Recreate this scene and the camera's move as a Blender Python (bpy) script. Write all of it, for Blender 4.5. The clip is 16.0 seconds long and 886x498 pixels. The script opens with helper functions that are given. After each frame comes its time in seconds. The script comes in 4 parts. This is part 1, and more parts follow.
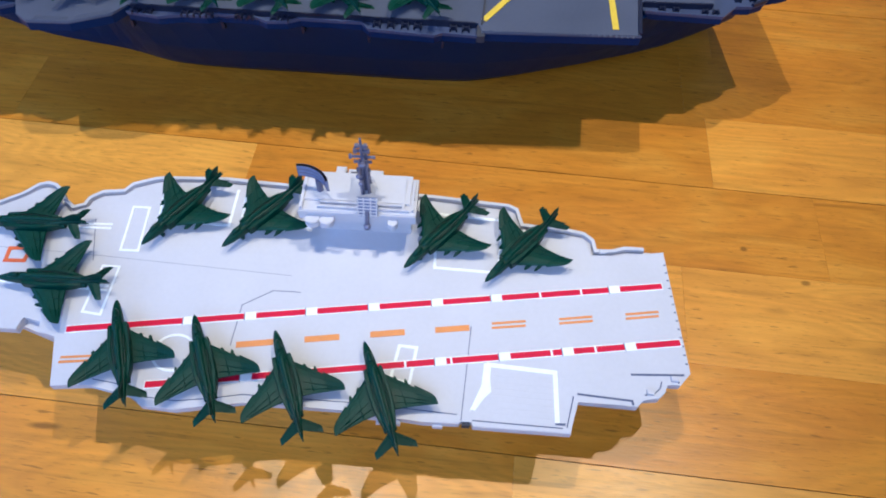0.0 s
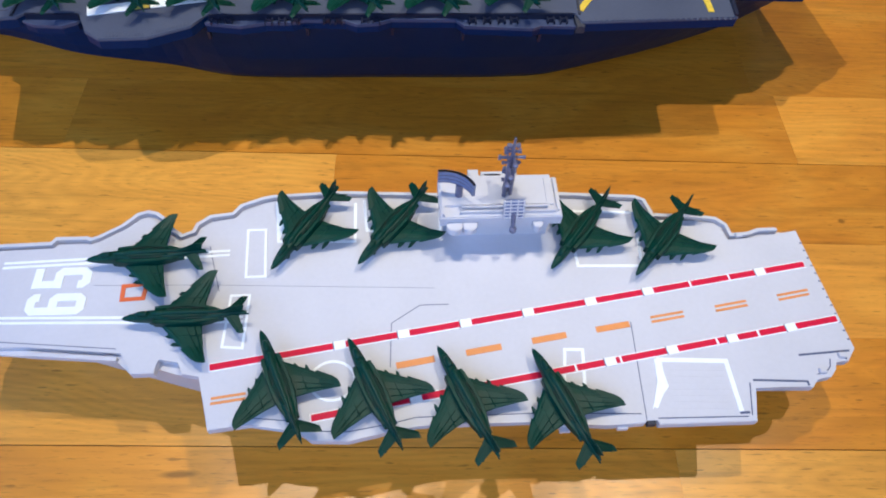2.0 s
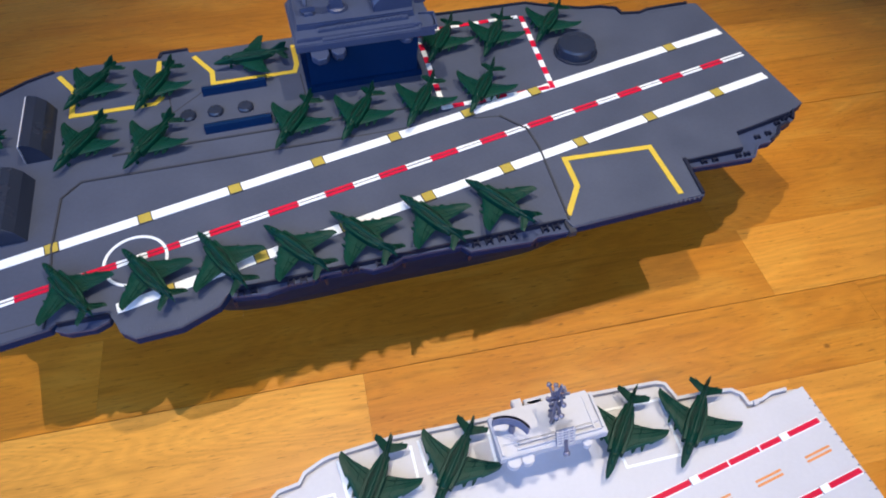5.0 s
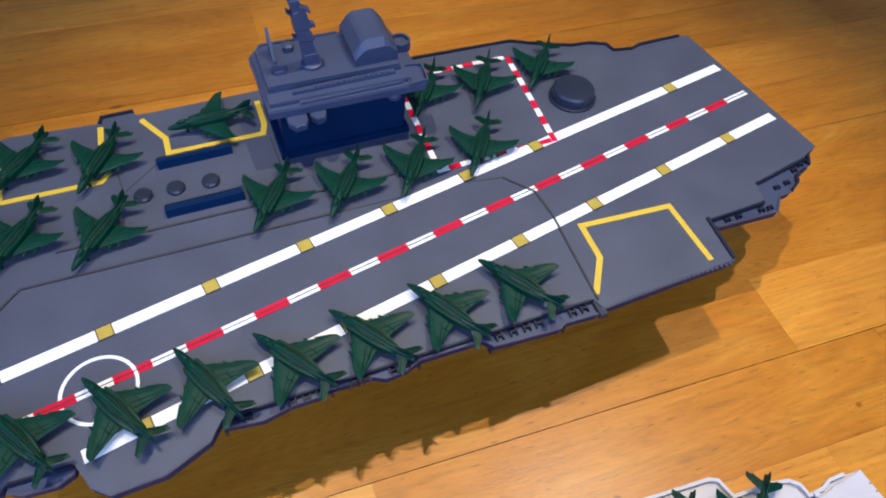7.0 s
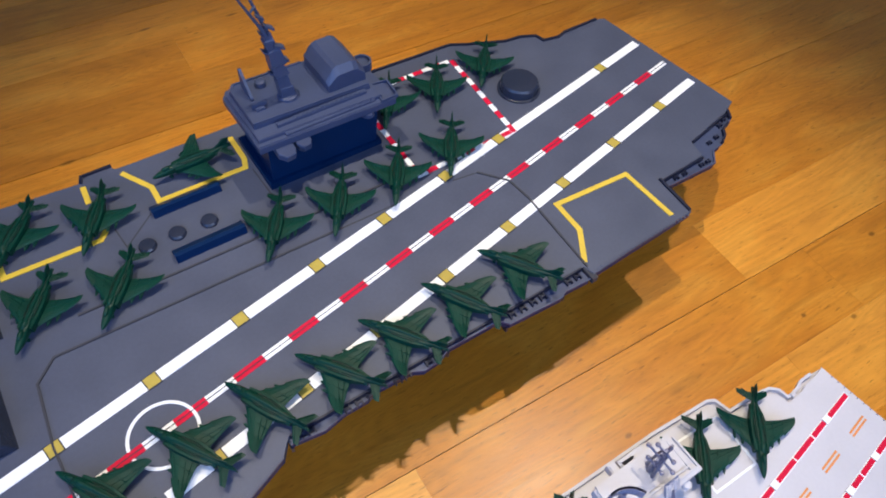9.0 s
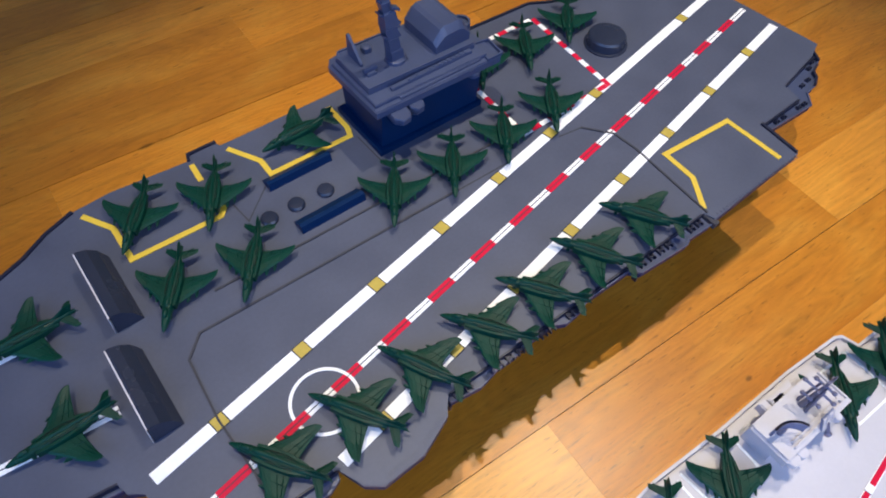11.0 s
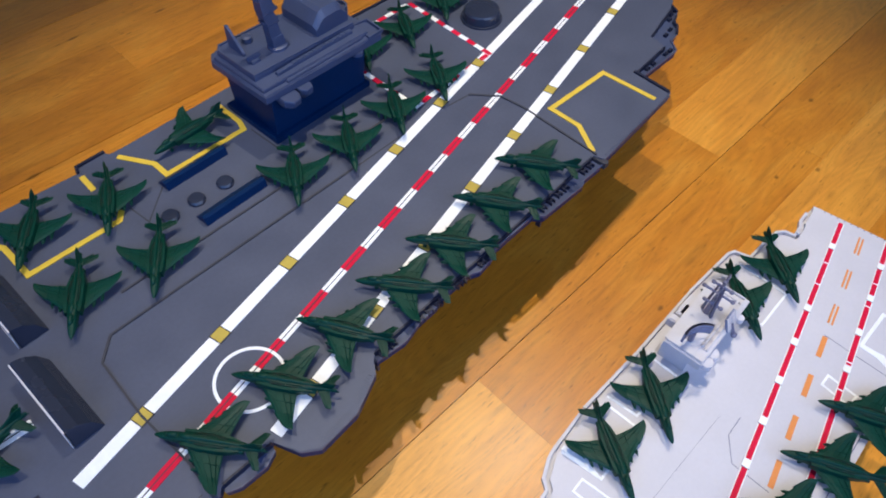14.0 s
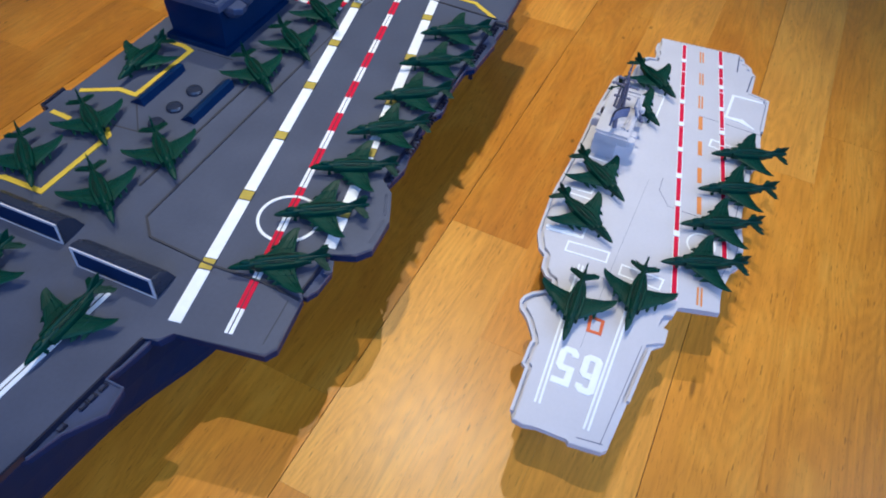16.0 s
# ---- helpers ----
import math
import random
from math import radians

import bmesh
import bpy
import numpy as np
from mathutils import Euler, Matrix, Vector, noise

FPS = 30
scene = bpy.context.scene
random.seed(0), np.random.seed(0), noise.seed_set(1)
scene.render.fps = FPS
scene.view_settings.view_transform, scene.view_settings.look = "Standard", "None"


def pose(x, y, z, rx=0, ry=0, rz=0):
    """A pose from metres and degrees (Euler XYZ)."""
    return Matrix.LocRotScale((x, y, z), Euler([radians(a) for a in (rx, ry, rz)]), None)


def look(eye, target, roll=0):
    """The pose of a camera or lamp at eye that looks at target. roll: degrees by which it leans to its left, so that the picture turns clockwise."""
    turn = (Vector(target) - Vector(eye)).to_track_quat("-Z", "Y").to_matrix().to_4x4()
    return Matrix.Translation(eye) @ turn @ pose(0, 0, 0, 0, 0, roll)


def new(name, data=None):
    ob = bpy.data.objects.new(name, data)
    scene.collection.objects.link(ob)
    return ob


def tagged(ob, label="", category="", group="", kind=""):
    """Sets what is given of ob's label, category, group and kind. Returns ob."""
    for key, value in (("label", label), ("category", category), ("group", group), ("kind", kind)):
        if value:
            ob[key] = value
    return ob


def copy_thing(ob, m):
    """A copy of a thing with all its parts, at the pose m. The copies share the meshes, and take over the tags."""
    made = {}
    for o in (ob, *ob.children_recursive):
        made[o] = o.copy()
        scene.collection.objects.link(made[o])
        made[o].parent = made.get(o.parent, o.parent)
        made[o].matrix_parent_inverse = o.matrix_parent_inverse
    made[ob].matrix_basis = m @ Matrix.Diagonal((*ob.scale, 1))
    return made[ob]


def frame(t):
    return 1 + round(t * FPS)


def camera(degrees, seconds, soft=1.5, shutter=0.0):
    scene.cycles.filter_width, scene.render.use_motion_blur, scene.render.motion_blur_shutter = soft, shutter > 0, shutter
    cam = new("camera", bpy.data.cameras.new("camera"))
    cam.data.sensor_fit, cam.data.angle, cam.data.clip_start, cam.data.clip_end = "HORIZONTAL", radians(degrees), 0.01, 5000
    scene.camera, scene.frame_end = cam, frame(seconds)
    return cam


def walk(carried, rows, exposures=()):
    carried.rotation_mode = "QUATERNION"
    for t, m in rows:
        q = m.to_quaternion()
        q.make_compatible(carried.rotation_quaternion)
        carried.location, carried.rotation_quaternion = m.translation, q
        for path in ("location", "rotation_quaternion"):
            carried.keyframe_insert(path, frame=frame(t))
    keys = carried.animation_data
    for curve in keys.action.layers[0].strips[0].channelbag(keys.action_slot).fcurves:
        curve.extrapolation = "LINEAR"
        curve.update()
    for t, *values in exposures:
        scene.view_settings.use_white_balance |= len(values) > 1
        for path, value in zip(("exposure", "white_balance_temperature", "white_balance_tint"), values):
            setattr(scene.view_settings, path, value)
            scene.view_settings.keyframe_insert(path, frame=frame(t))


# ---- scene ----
cam = camera(65.4, 16.0, soft=1.9)
PATH = [
    (0, (0.127, -0.395, 0.386), (0.086, 0.69, -1.294), 1.7),
    (0.5, (0.106, -0.394, 0.379), (0.079, 0.674, -1.312), 1.5),
    (1, (0.077, -0.392, 0.377), (0.054, 0.676, -1.314), 1.5),
    (1.5, (0.048, -0.392, 0.378), (0.083, 0.702, -1.296), 3.1),
    (2, (0.017, -0.386, 0.372), (0.149, 0.699, -1.303), 4.3),
    (2.5, (-0.008, -0.375, 0.379), (0.174, 0.713, -1.289), 3.8),
    (3, (-0.023, -0.366, 0.395), (0.195, 0.751, -1.25), 2.9),
    (3.5, (-0.023, -0.347, 0.415), (0.25, 0.803, -1.198), 2.6),
    (4, (-0.028, -0.335, 0.435), (0.275, 0.823, -1.168), 0.9),
    (4.5, (-0.023, -0.323, 0.45), (0.252, 0.856, -1.142), -1.3),
    (5, (-0.028, -0.309, 0.457), (0.286, 0.875, -1.124), -0.1),
    (5.2, (-0.03, -0.297, 0.463), (0.294, 0.887, -1.116), 0.6),
    (7.3, (-0.059, -0.206, 0.447), (0.494, 0.869, -1.146), 3.5),
    (7.5, (-0.064, -0.204, 0.448), (0.542, 0.841, -1.146), 2.4),
    (8, (-0.082, -0.204, 0.468), (0.617, 0.759, -1.14), 3.6),
    (8.5, (-0.099, -0.206, 0.474), (0.594, 0.75, -1.14), 4.9),
    (9, (-0.119, -0.201, 0.483), (0.608, 0.753, -1.117), 4.3),
    (9.5, (-0.135, -0.192, 0.485), (0.611, 0.728, -1.127), 3.8),
    (10, (-0.158, -0.182, 0.485), (0.565, 0.738, -1.137), 1.5),
    (10.2, (-0.169, -0.177, 0.482), (0.494, 0.774, -1.147), 1.1),
    (12.3, (-0.224, -0.138, 0.461), (0.684, 0.587, -1.166), 3.4),
    (12.5, (-0.226, -0.151, 0.458), (0.702, 0.588, -1.153), 2.4),
    (13, (-0.23, -0.167, 0.452), (0.701, 0.586, -1.15), 2.2),
    (13.5, (-0.221, -0.18, 0.458), (0.653, 0.649, -1.138), 1.7),
    (14, (-0.22, -0.193, 0.452), (0.714, 0.606, -1.125), 2.1),
    (14.5, (-0.264, -0.207, 0.447), (0.789, 0.468, -1.113), 5.0),
    (15, (-0.314, -0.207, 0.443), (0.781, 0.392, -1.119), 4.4),
    (15.5, (-0.361, -0.207, 0.439), (0.829, 0.313, -1.082), 4.7),
    (16, (-0.402, -0.193, 0.43), (0.819, 0.246, -1.093), 4.3),
]
EXPOSURES = [(0, -0.18, 5100, 6), (2, -0.21, 5400, 6), (3, -0.18, 5800, 7), (4, -0.15, 5800, 8), (5, -0.14, 5600, 9), (7.5, -0.14, 5550, 10), (8.5, -0.17, 5650, 10), (10, -0.18, 5750, 10), (12.5, -0.28, 5600, 10), (14, -0.30, 5600, 9), (16, -0.33, 5250, 6)]
walk(cam, [(t, look(eye, target, roll)) for t, eye, target, roll in PATH], EXPOSURES)

# ---- light ----
world = bpy.data.worlds.new("sky")
scene.world = world
world.use_nodes = True
sky = world.node_tree.nodes.new("ShaderNodeTexSky")
sky.sky_type = "NISHITA"
sky.sun_disc = False
sky.sun_elevation, sky.sun_rotation = radians(25), radians(150)
world.node_tree.links.new(sky.outputs[0], world.node_tree.nodes["Background"].inputs[0])
world.node_tree.nodes["Background"].inputs[1].default_value = 0.1


def ceiling_spot(eye, target, watts, colour):
    data = bpy.data.lights.new("ceiling_spot", "SPOT")
    data.energy, data.color, data.shadow_soft_size = watts, colour, 0.012
    data.spot_size, data.spot_blend = radians(28), 1.0
    new("ceiling_spot", data).matrix_world = look(eye, target)


LAMP_WARM = (1.0, 0.83, 0.58)
ceiling_spot((0.80, 0.20, 2.40), (0.09, 0.04, 0.0), 160.0, LAMP_WARM)
ceiling_spot((-0.28, 0.24, 2.40), (0.09, 0.04, 0.0), 166.0, LAMP_WARM)


# cool fill lamps in assumed windows out of view, placed to suit the shade
def window_fill(width, height, watts, colour, eye, target):
    data = bpy.data.lights.new("window_fill", "AREA")
    data.shape, data.size, data.size_y, data.energy, data.color = "RECTANGLE", width, height, watts, colour
    new("window_fill", data).matrix_world = look(eye, target)


window_fill(1.5, 1.1, 18.0, (0.27, 0.47, 1.0), (-1.37, -0.42, 0.92), (-0.1, -0.15, 0.1))
window_fill(1.6, 1.1, 19.5, (0.52, 0.65, 1.0), (-0.1, -1.26, 0.92), (-0.1, -0.15, 0.1))


# ---- materials ----
def material(name, colour, rough=0.5, metal=0.0, vary=0.06, scale=60.0, bump=0.02, fine=400.0, spec=0.5, coat=0.0):
    """Plastic, paint or plaster with mottling at two sizes and a fine relief."""
    m = bpy.data.materials.new(name)
    m.use_nodes = True
    t = m.node_tree
    p = t.nodes["Principled BSDF"]
    co = t.nodes.new("ShaderNodeTexCoord")
    big, small = t.nodes.new("ShaderNodeTexNoise"), t.nodes.new("ShaderNodeTexNoise")
    big.inputs["Scale"].default_value, small.inputs["Scale"].default_value = scale, fine
    big.inputs["Detail"].default_value = small.inputs["Detail"].default_value = 4
    for n in (big, small):
        t.links.new(co.outputs["Object"], n.inputs["Vector"])
    add = t.nodes.new("ShaderNodeMath")
    add.operation = "MULTIPLY_ADD"
    t.links.new(small.outputs["Fac"], add.inputs[0])
    add.inputs[1].default_value = 0.5
    t.links.new(big.outputs["Fac"], add.inputs[2])
    ramp = t.nodes.new("ShaderNodeMapRange")
    ramp.inputs["From Min"].default_value, ramp.inputs["From Max"].default_value = 0.45, 1.05
    ramp.inputs["To Min"].default_value, ramp.inputs["To Max"].default_value = 1 - vary, 1 + vary
    t.links.new(add.outputs[0], ramp.inputs["Value"])
    mix = t.nodes.new("ShaderNodeMix")
    mix.data_type, mix.blend_type = "RGBA", "MULTIPLY"
    mix.inputs["Factor"].default_value = 1
    mix.inputs["A"].default_value = (*colour, 1)
    t.links.new(ramp.outputs[0], mix.inputs["B"])
    t.links.new(mix.outputs["Result"], p.inputs["Base Color"])
    rr = t.nodes.new("ShaderNodeMapRange")
    rr.inputs["To Min"].default_value, rr.inputs["To Max"].default_value = max(rough - 0.12, 0.04), min(rough + 0.12, 1)
    t.links.new(big.outputs["Fac"], rr.inputs["Value"])
    t.links.new(rr.outputs[0], p.inputs["Roughness"])
    p.inputs["Metallic"].default_value = metal
    p.inputs["Specular IOR Level"].default_value = spec
    p.inputs["Coat Weight"].default_value = coat
    if bump:
        b = t.nodes.new("ShaderNodeBump")
        b.inputs["Strength"].default_value, b.inputs["Distance"].default_value = bump * 5, 0.0004
        t.links.new(small.outputs["Fac"], b.inputs["Height"])
        t.links.new(b.outputs[0], p.inputs["Normal"])
    return m


def wood_material(name):
    """Varnished oak: each stave has its own tone, grain along its length, pores and a few knots."""
    m = bpy.data.materials.new(name)
    m.use_nodes = True
    t = m.node_tree
    p = t.nodes["Principled BSDF"]
    N, link = t.nodes.new, t.links.new
    co, info = N("ShaderNodeTexCoord"), N("ShaderNodeObjectInfo")
    shift = N("ShaderNodeVectorMath")
    shift.operation = "MULTIPLY_ADD"
    comb = N("ShaderNodeCombineXYZ")
    for k in range(3):
        link(info.outputs["Random"], comb.inputs[k])
    link(comb.outputs[0], shift.inputs[0])
    shift.inputs[1].default_value = (37.0, 91.0, 53.0)
    link(co.outputs["Object"], shift.inputs[2])

    def grain(sx, sy, detail, rough=0.6, distort=0.0):
        mp, n = N("ShaderNodeMapping"), N("ShaderNodeTexNoise")
        mp.inputs["Scale"].default_value = (sx, sy, sy)
        link(shift.outputs[0], mp.inputs[0])
        link(mp.outputs[0], n.inputs["Vector"])
        n.inputs["Scale"].default_value, n.inputs["Detail"].default_value = 1.0, detail
        n.inputs["Roughness"].default_value, n.inputs["Distortion"].default_value = rough, distort
        return n.outputs["Fac"]

    broad, fibre, pores = grain(9, 24, 6, 0.6, 0.6), grain(11, 230, 6, 0.72, 0.25), grain(110, 800, 2)
    ramp = N("ShaderNodeValToRGB")
    els = ramp.color_ramp.elements
    els[0].position, els[0].color = 0.15, (0.47, 0.155, 0.008, 1)
    els[1].position, els[1].color = 0.85, (0.77, 0.355, 0.038, 1)
    mid = els.new(0.5)
    mid.color = (0.645, 0.243, 0.014, 1)
    link(broad, ramp.inputs[0])
    m1 = N("ShaderNodeMapRange")
    m1.inputs["From Min"].default_value, m1.inputs["From Max"].default_value = 0.3, 0.7
    m1.inputs["To Min"].default_value, m1.inputs["To Max"].default_value = 0.87, 1.08
    link(fibre, m1.inputs[0])
    m2 = N("ShaderNodeMapRange")
    m2.inputs["From Min"].default_value, m2.inputs["From Max"].default_value = 0.32, 0.42
    m2.inputs["To Min"].default_value, m2.inputs["To Max"].default_value = 0.82, 1.0
    link(pores, m2.inputs[0])
    m3 = N("ShaderNodeMapRange")
    m3.inputs["To Min"].default_value, m3.inputs["To Max"].default_value = 0.66, 1.14
    link(info.outputs["Color"], m3.inputs[0])
    # pale staves turn straw coloured, which also paints in light on the near floor
    straw = N("ShaderNodeMapRange")
    straw.inputs["From Min"].default_value, straw.inputs["From Max"].default_value = 0.55, 1.0
    straw.inputs["To Max"].default_value = 0.75
    link(info.outputs["Color"], straw.inputs[0])
    pale = N("ShaderNodeMix")
    pale.data_type = "RGBA"
    link(straw.outputs[0], pale.inputs["Factor"])
    link(ramp.outputs[0], pale.inputs["A"])
    pale.inputs["B"].default_value = (0.59, 0.305, 0.05, 1)
    # sparse dark pore dashes, a few millimetres long
    m6 = N("ShaderNodeMapRange")
    m6.inputs["From Min"].default_value, m6.inputs["From Max"].default_value = 0.22, 0.31
    m6.inputs["To Min"].default_value, m6.inputs["To Max"].default_value = 0.52, 1.0
    link(grain(85, 620, 1.0, 0.4), m6.inputs[0])
    # wavy dark growth dashes, a few centimetres long
    m7 = N("ShaderNodeMapRange")
    m7.inputs["From Min"].default_value, m7.inputs["From Max"].default_value = 0.30, 0.44
    m7.inputs["To Min"].default_value, m7.inputs["To Max"].default_value = 0.82, 1.0
    link(grain(11, 190, 2.0, 0.5, 0.6), m7.inputs[0])
    knot = N("ShaderNodeTexVoronoi")
    mp = N("ShaderNodeMapping")
    mp.inputs["Scale"].default_value = (4.5, 13, 1)
    link(shift.outputs[0], mp.inputs[0])
    link(mp.outputs[0], knot.inputs["Vector"])
    knot.inputs["Scale"].default_value = 1.0
    m4 = N("ShaderNodeMapRange")
    m4.inputs["From Min"].default_value, m4.inputs["From Max"].default_value = 0.015, 0.05
    m4.inputs["To Min"].default_value, m4.inputs["To Max"].default_value = 0.75, 1.0
    link(knot.outputs["Distance"], m4.inputs[0])
    rings = N("ShaderNodeMath")
    rings.operation = "MULTIPLY"
    rings.inputs[1].default_value = 240.0
    link(grain(2.2, 13, 2.0, 0.5), rings.inputs[0])
    wave = N("ShaderNodeMath")
    wave.operation = "SINE"
    link(rings.outputs[0], wave.inputs[0])
    m5 = N("ShaderNodeMapRange")
    m5.inputs["From Min"].default_value = -1.0
    m5.inputs["To Min"].default_value, m5.inputs["To Max"].default_value = 0.93, 1.03
    link(wave.outputs[0], m5.inputs[0])
    where = N("ShaderNodeNewGeometry")
    marks = []
    for kx, ky, lx, ly in ((-0.100, -0.281, 0.015, 0.003), (-0.141, 0.356, 0.012, 0.004), (0.121, -0.128, 0.005, 0.003), (0.355, -0.155, 0.005, 0.003), (0.319, -0.131, 0.004, 0.003), (0.446, -0.108, 0.006, 0.004), (0.081, 0.494, 0.010, 0.003), (-0.012, 0.516, 0.010, 0.003)):
        off, flat, far, soft = N("ShaderNodeVectorMath"), N("ShaderNodeVectorMath"), N("ShaderNodeVectorMath"), N("ShaderNodeMapRange")
        off.operation, flat.operation, far.operation = "SUBTRACT", "MULTIPLY", "LENGTH"
        link(where.outputs["Position"], off.inputs[0])
        off.inputs[1].default_value = (kx, ky, 0)
        link(off.outputs[0], flat.inputs[0])
        flat.inputs[1].default_value = (1 / lx, 1 / ly, 0)
        link(flat.outputs[0], far.inputs[0])
        soft.inputs["From Min"].default_value, soft.inputs["From Max"].default_value = 0.35, 0.8
        soft.inputs["To Min"].default_value = 0.45
        link(far.outputs["Value"], soft.inputs[0])
        marks.append(soft)
    value = m1.outputs[0]
    for other in (m2, m3, m4, m5, m6, m7, *marks):
        mul = N("ShaderNodeMath")
        mul.operation = "MULTIPLY"
        link(value, mul.inputs[0])
        link(other.outputs[0], mul.inputs[1])
        value = mul.outputs[0]
    mix = N("ShaderNodeMix")
    mix.data_type, mix.blend_type = "RGBA", "MULTIPLY"
    mix.inputs["Factor"].default_value = 1
    link(pale.outputs["Result"], mix.inputs["A"])
    link(value, mix.inputs["B"])
    link(mix.outputs["Result"], p.inputs["Base Color"])
    r = N("ShaderNodeMapRange")
    r.inputs["To Min"].default_value, r.inputs["To Max"].default_value = 0.24, 0.40
    link(fibre, r.inputs[0])
    link(r.outputs[0], p.inputs["Roughness"])
    p.inputs["Specular IOR Level"].default_value = 0.32
    p.inputs["Coat Weight"].default_value, p.inputs["Coat Roughness"].default_value = 0.15, 0.4
    b = N("ShaderNodeBump")
    b.inputs["Strength"].default_value, b.inputs["Distance"].default_value = 0.18, 0.0005
    link(pores, b.inputs["Height"])
    link(b.outputs[0], p.inputs["Normal"])
    return m


OAK = wood_material("varnished oak")
JOINT = material("dark floor joint", (0.05, 0.025, 0.01), 0.8)
PLASTER = material("white wall paint", (0.80, 0.78, 0.74), 0.8, scale=3, fine=80)
DARK = material("slate grey plastic", (0.062, 0.070, 0.106), 0.44, vary=0.12, scale=30, spec=0.4)
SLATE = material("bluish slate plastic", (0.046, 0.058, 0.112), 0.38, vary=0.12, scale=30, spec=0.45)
# navy plastic made darker than SLATE: shade of sides put into the colour
SHADED_NAVY = material("shaded navy hull plastic", (0.0032, 0.0165, 0.060), 0.40, vary=0.12, scale=30, spec=0.10)
EDGE = material("blackish navy edge plastic", (0.012, 0.014, 0.030), 0.35, vary=0.12, scale=30, spec=0.35)
GLOSS = material("glossy dark slate plastic", (0.020, 0.025, 0.044), 0.24, vary=0.10, scale=30)
LIGHT = material("pale grey plastic", (0.535, 0.508, 0.522), 0.46, vary=0.05, scale=30, spec=0.3)
CHROME = material("dull purple grey metal", (0.15, 0.145, 0.21), 0.34, metal=0.3, vary=0.15)
GREEN = material("dark green toy plastic", (0.0018, 0.031, 0.0195), 0.46, vary=0.3, scale=90, spec=0.18, bump=0.05)
SLIT = material("shadowed slit in green plastic", (0.001, 0.008, 0.006), 0.6)
WHITE = material("white deck paint", (0.82, 0.82, 0.82), 0.5, vary=0.06, scale=120)
RED = material("red deck paint", (0.55, 0.004, 0.036), 0.5, vary=0.10, scale=120, spec=0.15)
YELLOW = material("yellow deck paint", (0.62, 0.43, 0.03), 0.5, vary=0.10, scale=120)
OCHRE = material("ochre deck paint", (0.42, 0.31, 0.04), 0.5, vary=0.12, scale=120)
ORANGE = material("orange deck paint", (0.66, 0.23, 0.05), 0.5, vary=0.10, scale=120)
SCARLET = material("reddish orange deck paint", (0.60, 0.105, 0.02), 0.5, vary=0.10, scale=120)
SCREEN = material("greyish blue radar plastic", (0.17, 0.19, 0.30), 0.4, vary=0.2, scale=200)
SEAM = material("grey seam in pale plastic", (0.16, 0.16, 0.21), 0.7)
GROOVE_SHADE = material("bluish groove shade painted on pale plastic", (0.085, 0.095, 0.16), 0.7)
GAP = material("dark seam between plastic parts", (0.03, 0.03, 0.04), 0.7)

# ---- mesh tools; lengths in centimetres, turned into metres when a mesh is linked ----
CM = 0.01


def part(name, bm, mat, parent=None, label="", smooth=False):
    """Links a bmesh as one mesh object, under parent if there is one, at that parent's place."""
    root = parent
    while root is not None and root.parent is not None:
        root = root.parent
    bmesh.ops.recalc_face_normals(bm, faces=bm.faces)
    off = Vector(root["base"]) if root is not None and "base" in root else Vector((0, 0, 0))
    for v in bm.verts:
        v.co = v.co * CM - off
    me = bpy.data.meshes.new(name)
    bm.to_mesh(me)
    bm.free()
    if smooth:
        for f in me.polygons:
            f.use_smooth = True
    me.materials.append(mat)
    ob = new(name, me)
    if parent is not None:
        ob.parent = parent
    if label:
        tagged(ob, label)
    return ob


def thing(name, x, y, z, label, category, group=""):
    ob = new(name)
    ob.empty_display_size = 0.02
    ob.location = (x * CM, y * CM, z * CM)
    ob["base"] = (x * CM, y * CM, z * CM)
    return tagged(ob, label, category, group)


def loft(rings, cap=True, bm=None, closed=True):
    """Joins rings of points, all of one length, into a skin."""
    bm = bm or bmesh.new()
    vs = [[bm.verts.new(p) for p in ring] for ring in rings]
    n = len(vs[0])
    for a, b in zip(vs, vs[1:]):
        for i in range(n if closed else n - 1):
            j = (i + 1) % n
            bm.faces.new((a[i], a[j], b[j], b[i]))
    if cap:
        bm.faces.new(vs[0][::-1])
        bm.faces.new(vs[-1])
    return bm


def prism(poly, z0, z1, bm=None, bevel=0.0):
    own = bm is None
    bm = loft([[(x, y, z0) for x, y in poly], [(x, y, z1) for x, y in poly]], bm=bm)
    if bevel and own:
        edges = [e for e in bm.edges if all(abs(v.co.z - z1) < 1e-6 for v in e.verts)]
        bmesh.ops.bevel(bm, geom=edges, offset=bevel, segments=2, affect="EDGES", clamp_overlap=True)
    return bm


def box(x0, x1, y0, y1, z0, z1, bm=None, bevel=0.0):
    return prism([(x0, y0), (x1, y0), (x1, y1), (x0, y1)], z0, z1, bm, bevel)


def strip(pts, width, z0, z1, bm=None):
    """A band along a line, mitred at its bends; closed where the line ends at its start."""
    bm = bm or bmesh.new()
    left, right = [], []
    p = [Vector(q) for q in pts]
    shut = (p[0] - p[-1]).length < 1e-4
    for i, q in enumerate(p):
        before = (p[i] - p[i - 1]).normalized() if i else (p[-1] - p[-2]).normalized() if shut else Vector((0, 0))
        after = (p[i + 1] - p[i]).normalized() if i + 1 < len(p) else (p[1] - p[0]).normalized() if shut else Vector((0, 0))
        d = before + after
        d.normalize()
        seg = (p[i + 1] - p[i]).normalized() if i + 1 < len(p) else (p[i] - p[i - 1]).normalized()
        n, c = Vector((-d.y, d.x)), max(abs(d.dot(seg)), 0.5)
        left.append(q + n * width / 2 / c)
        right.append(q - n * width / 2 / c)
    for i in range(len(p) - 1):
        prism([right[i][:], right[i + 1][:], left[i + 1][:], left[i][:]], z0, z1, bm)
    return bm


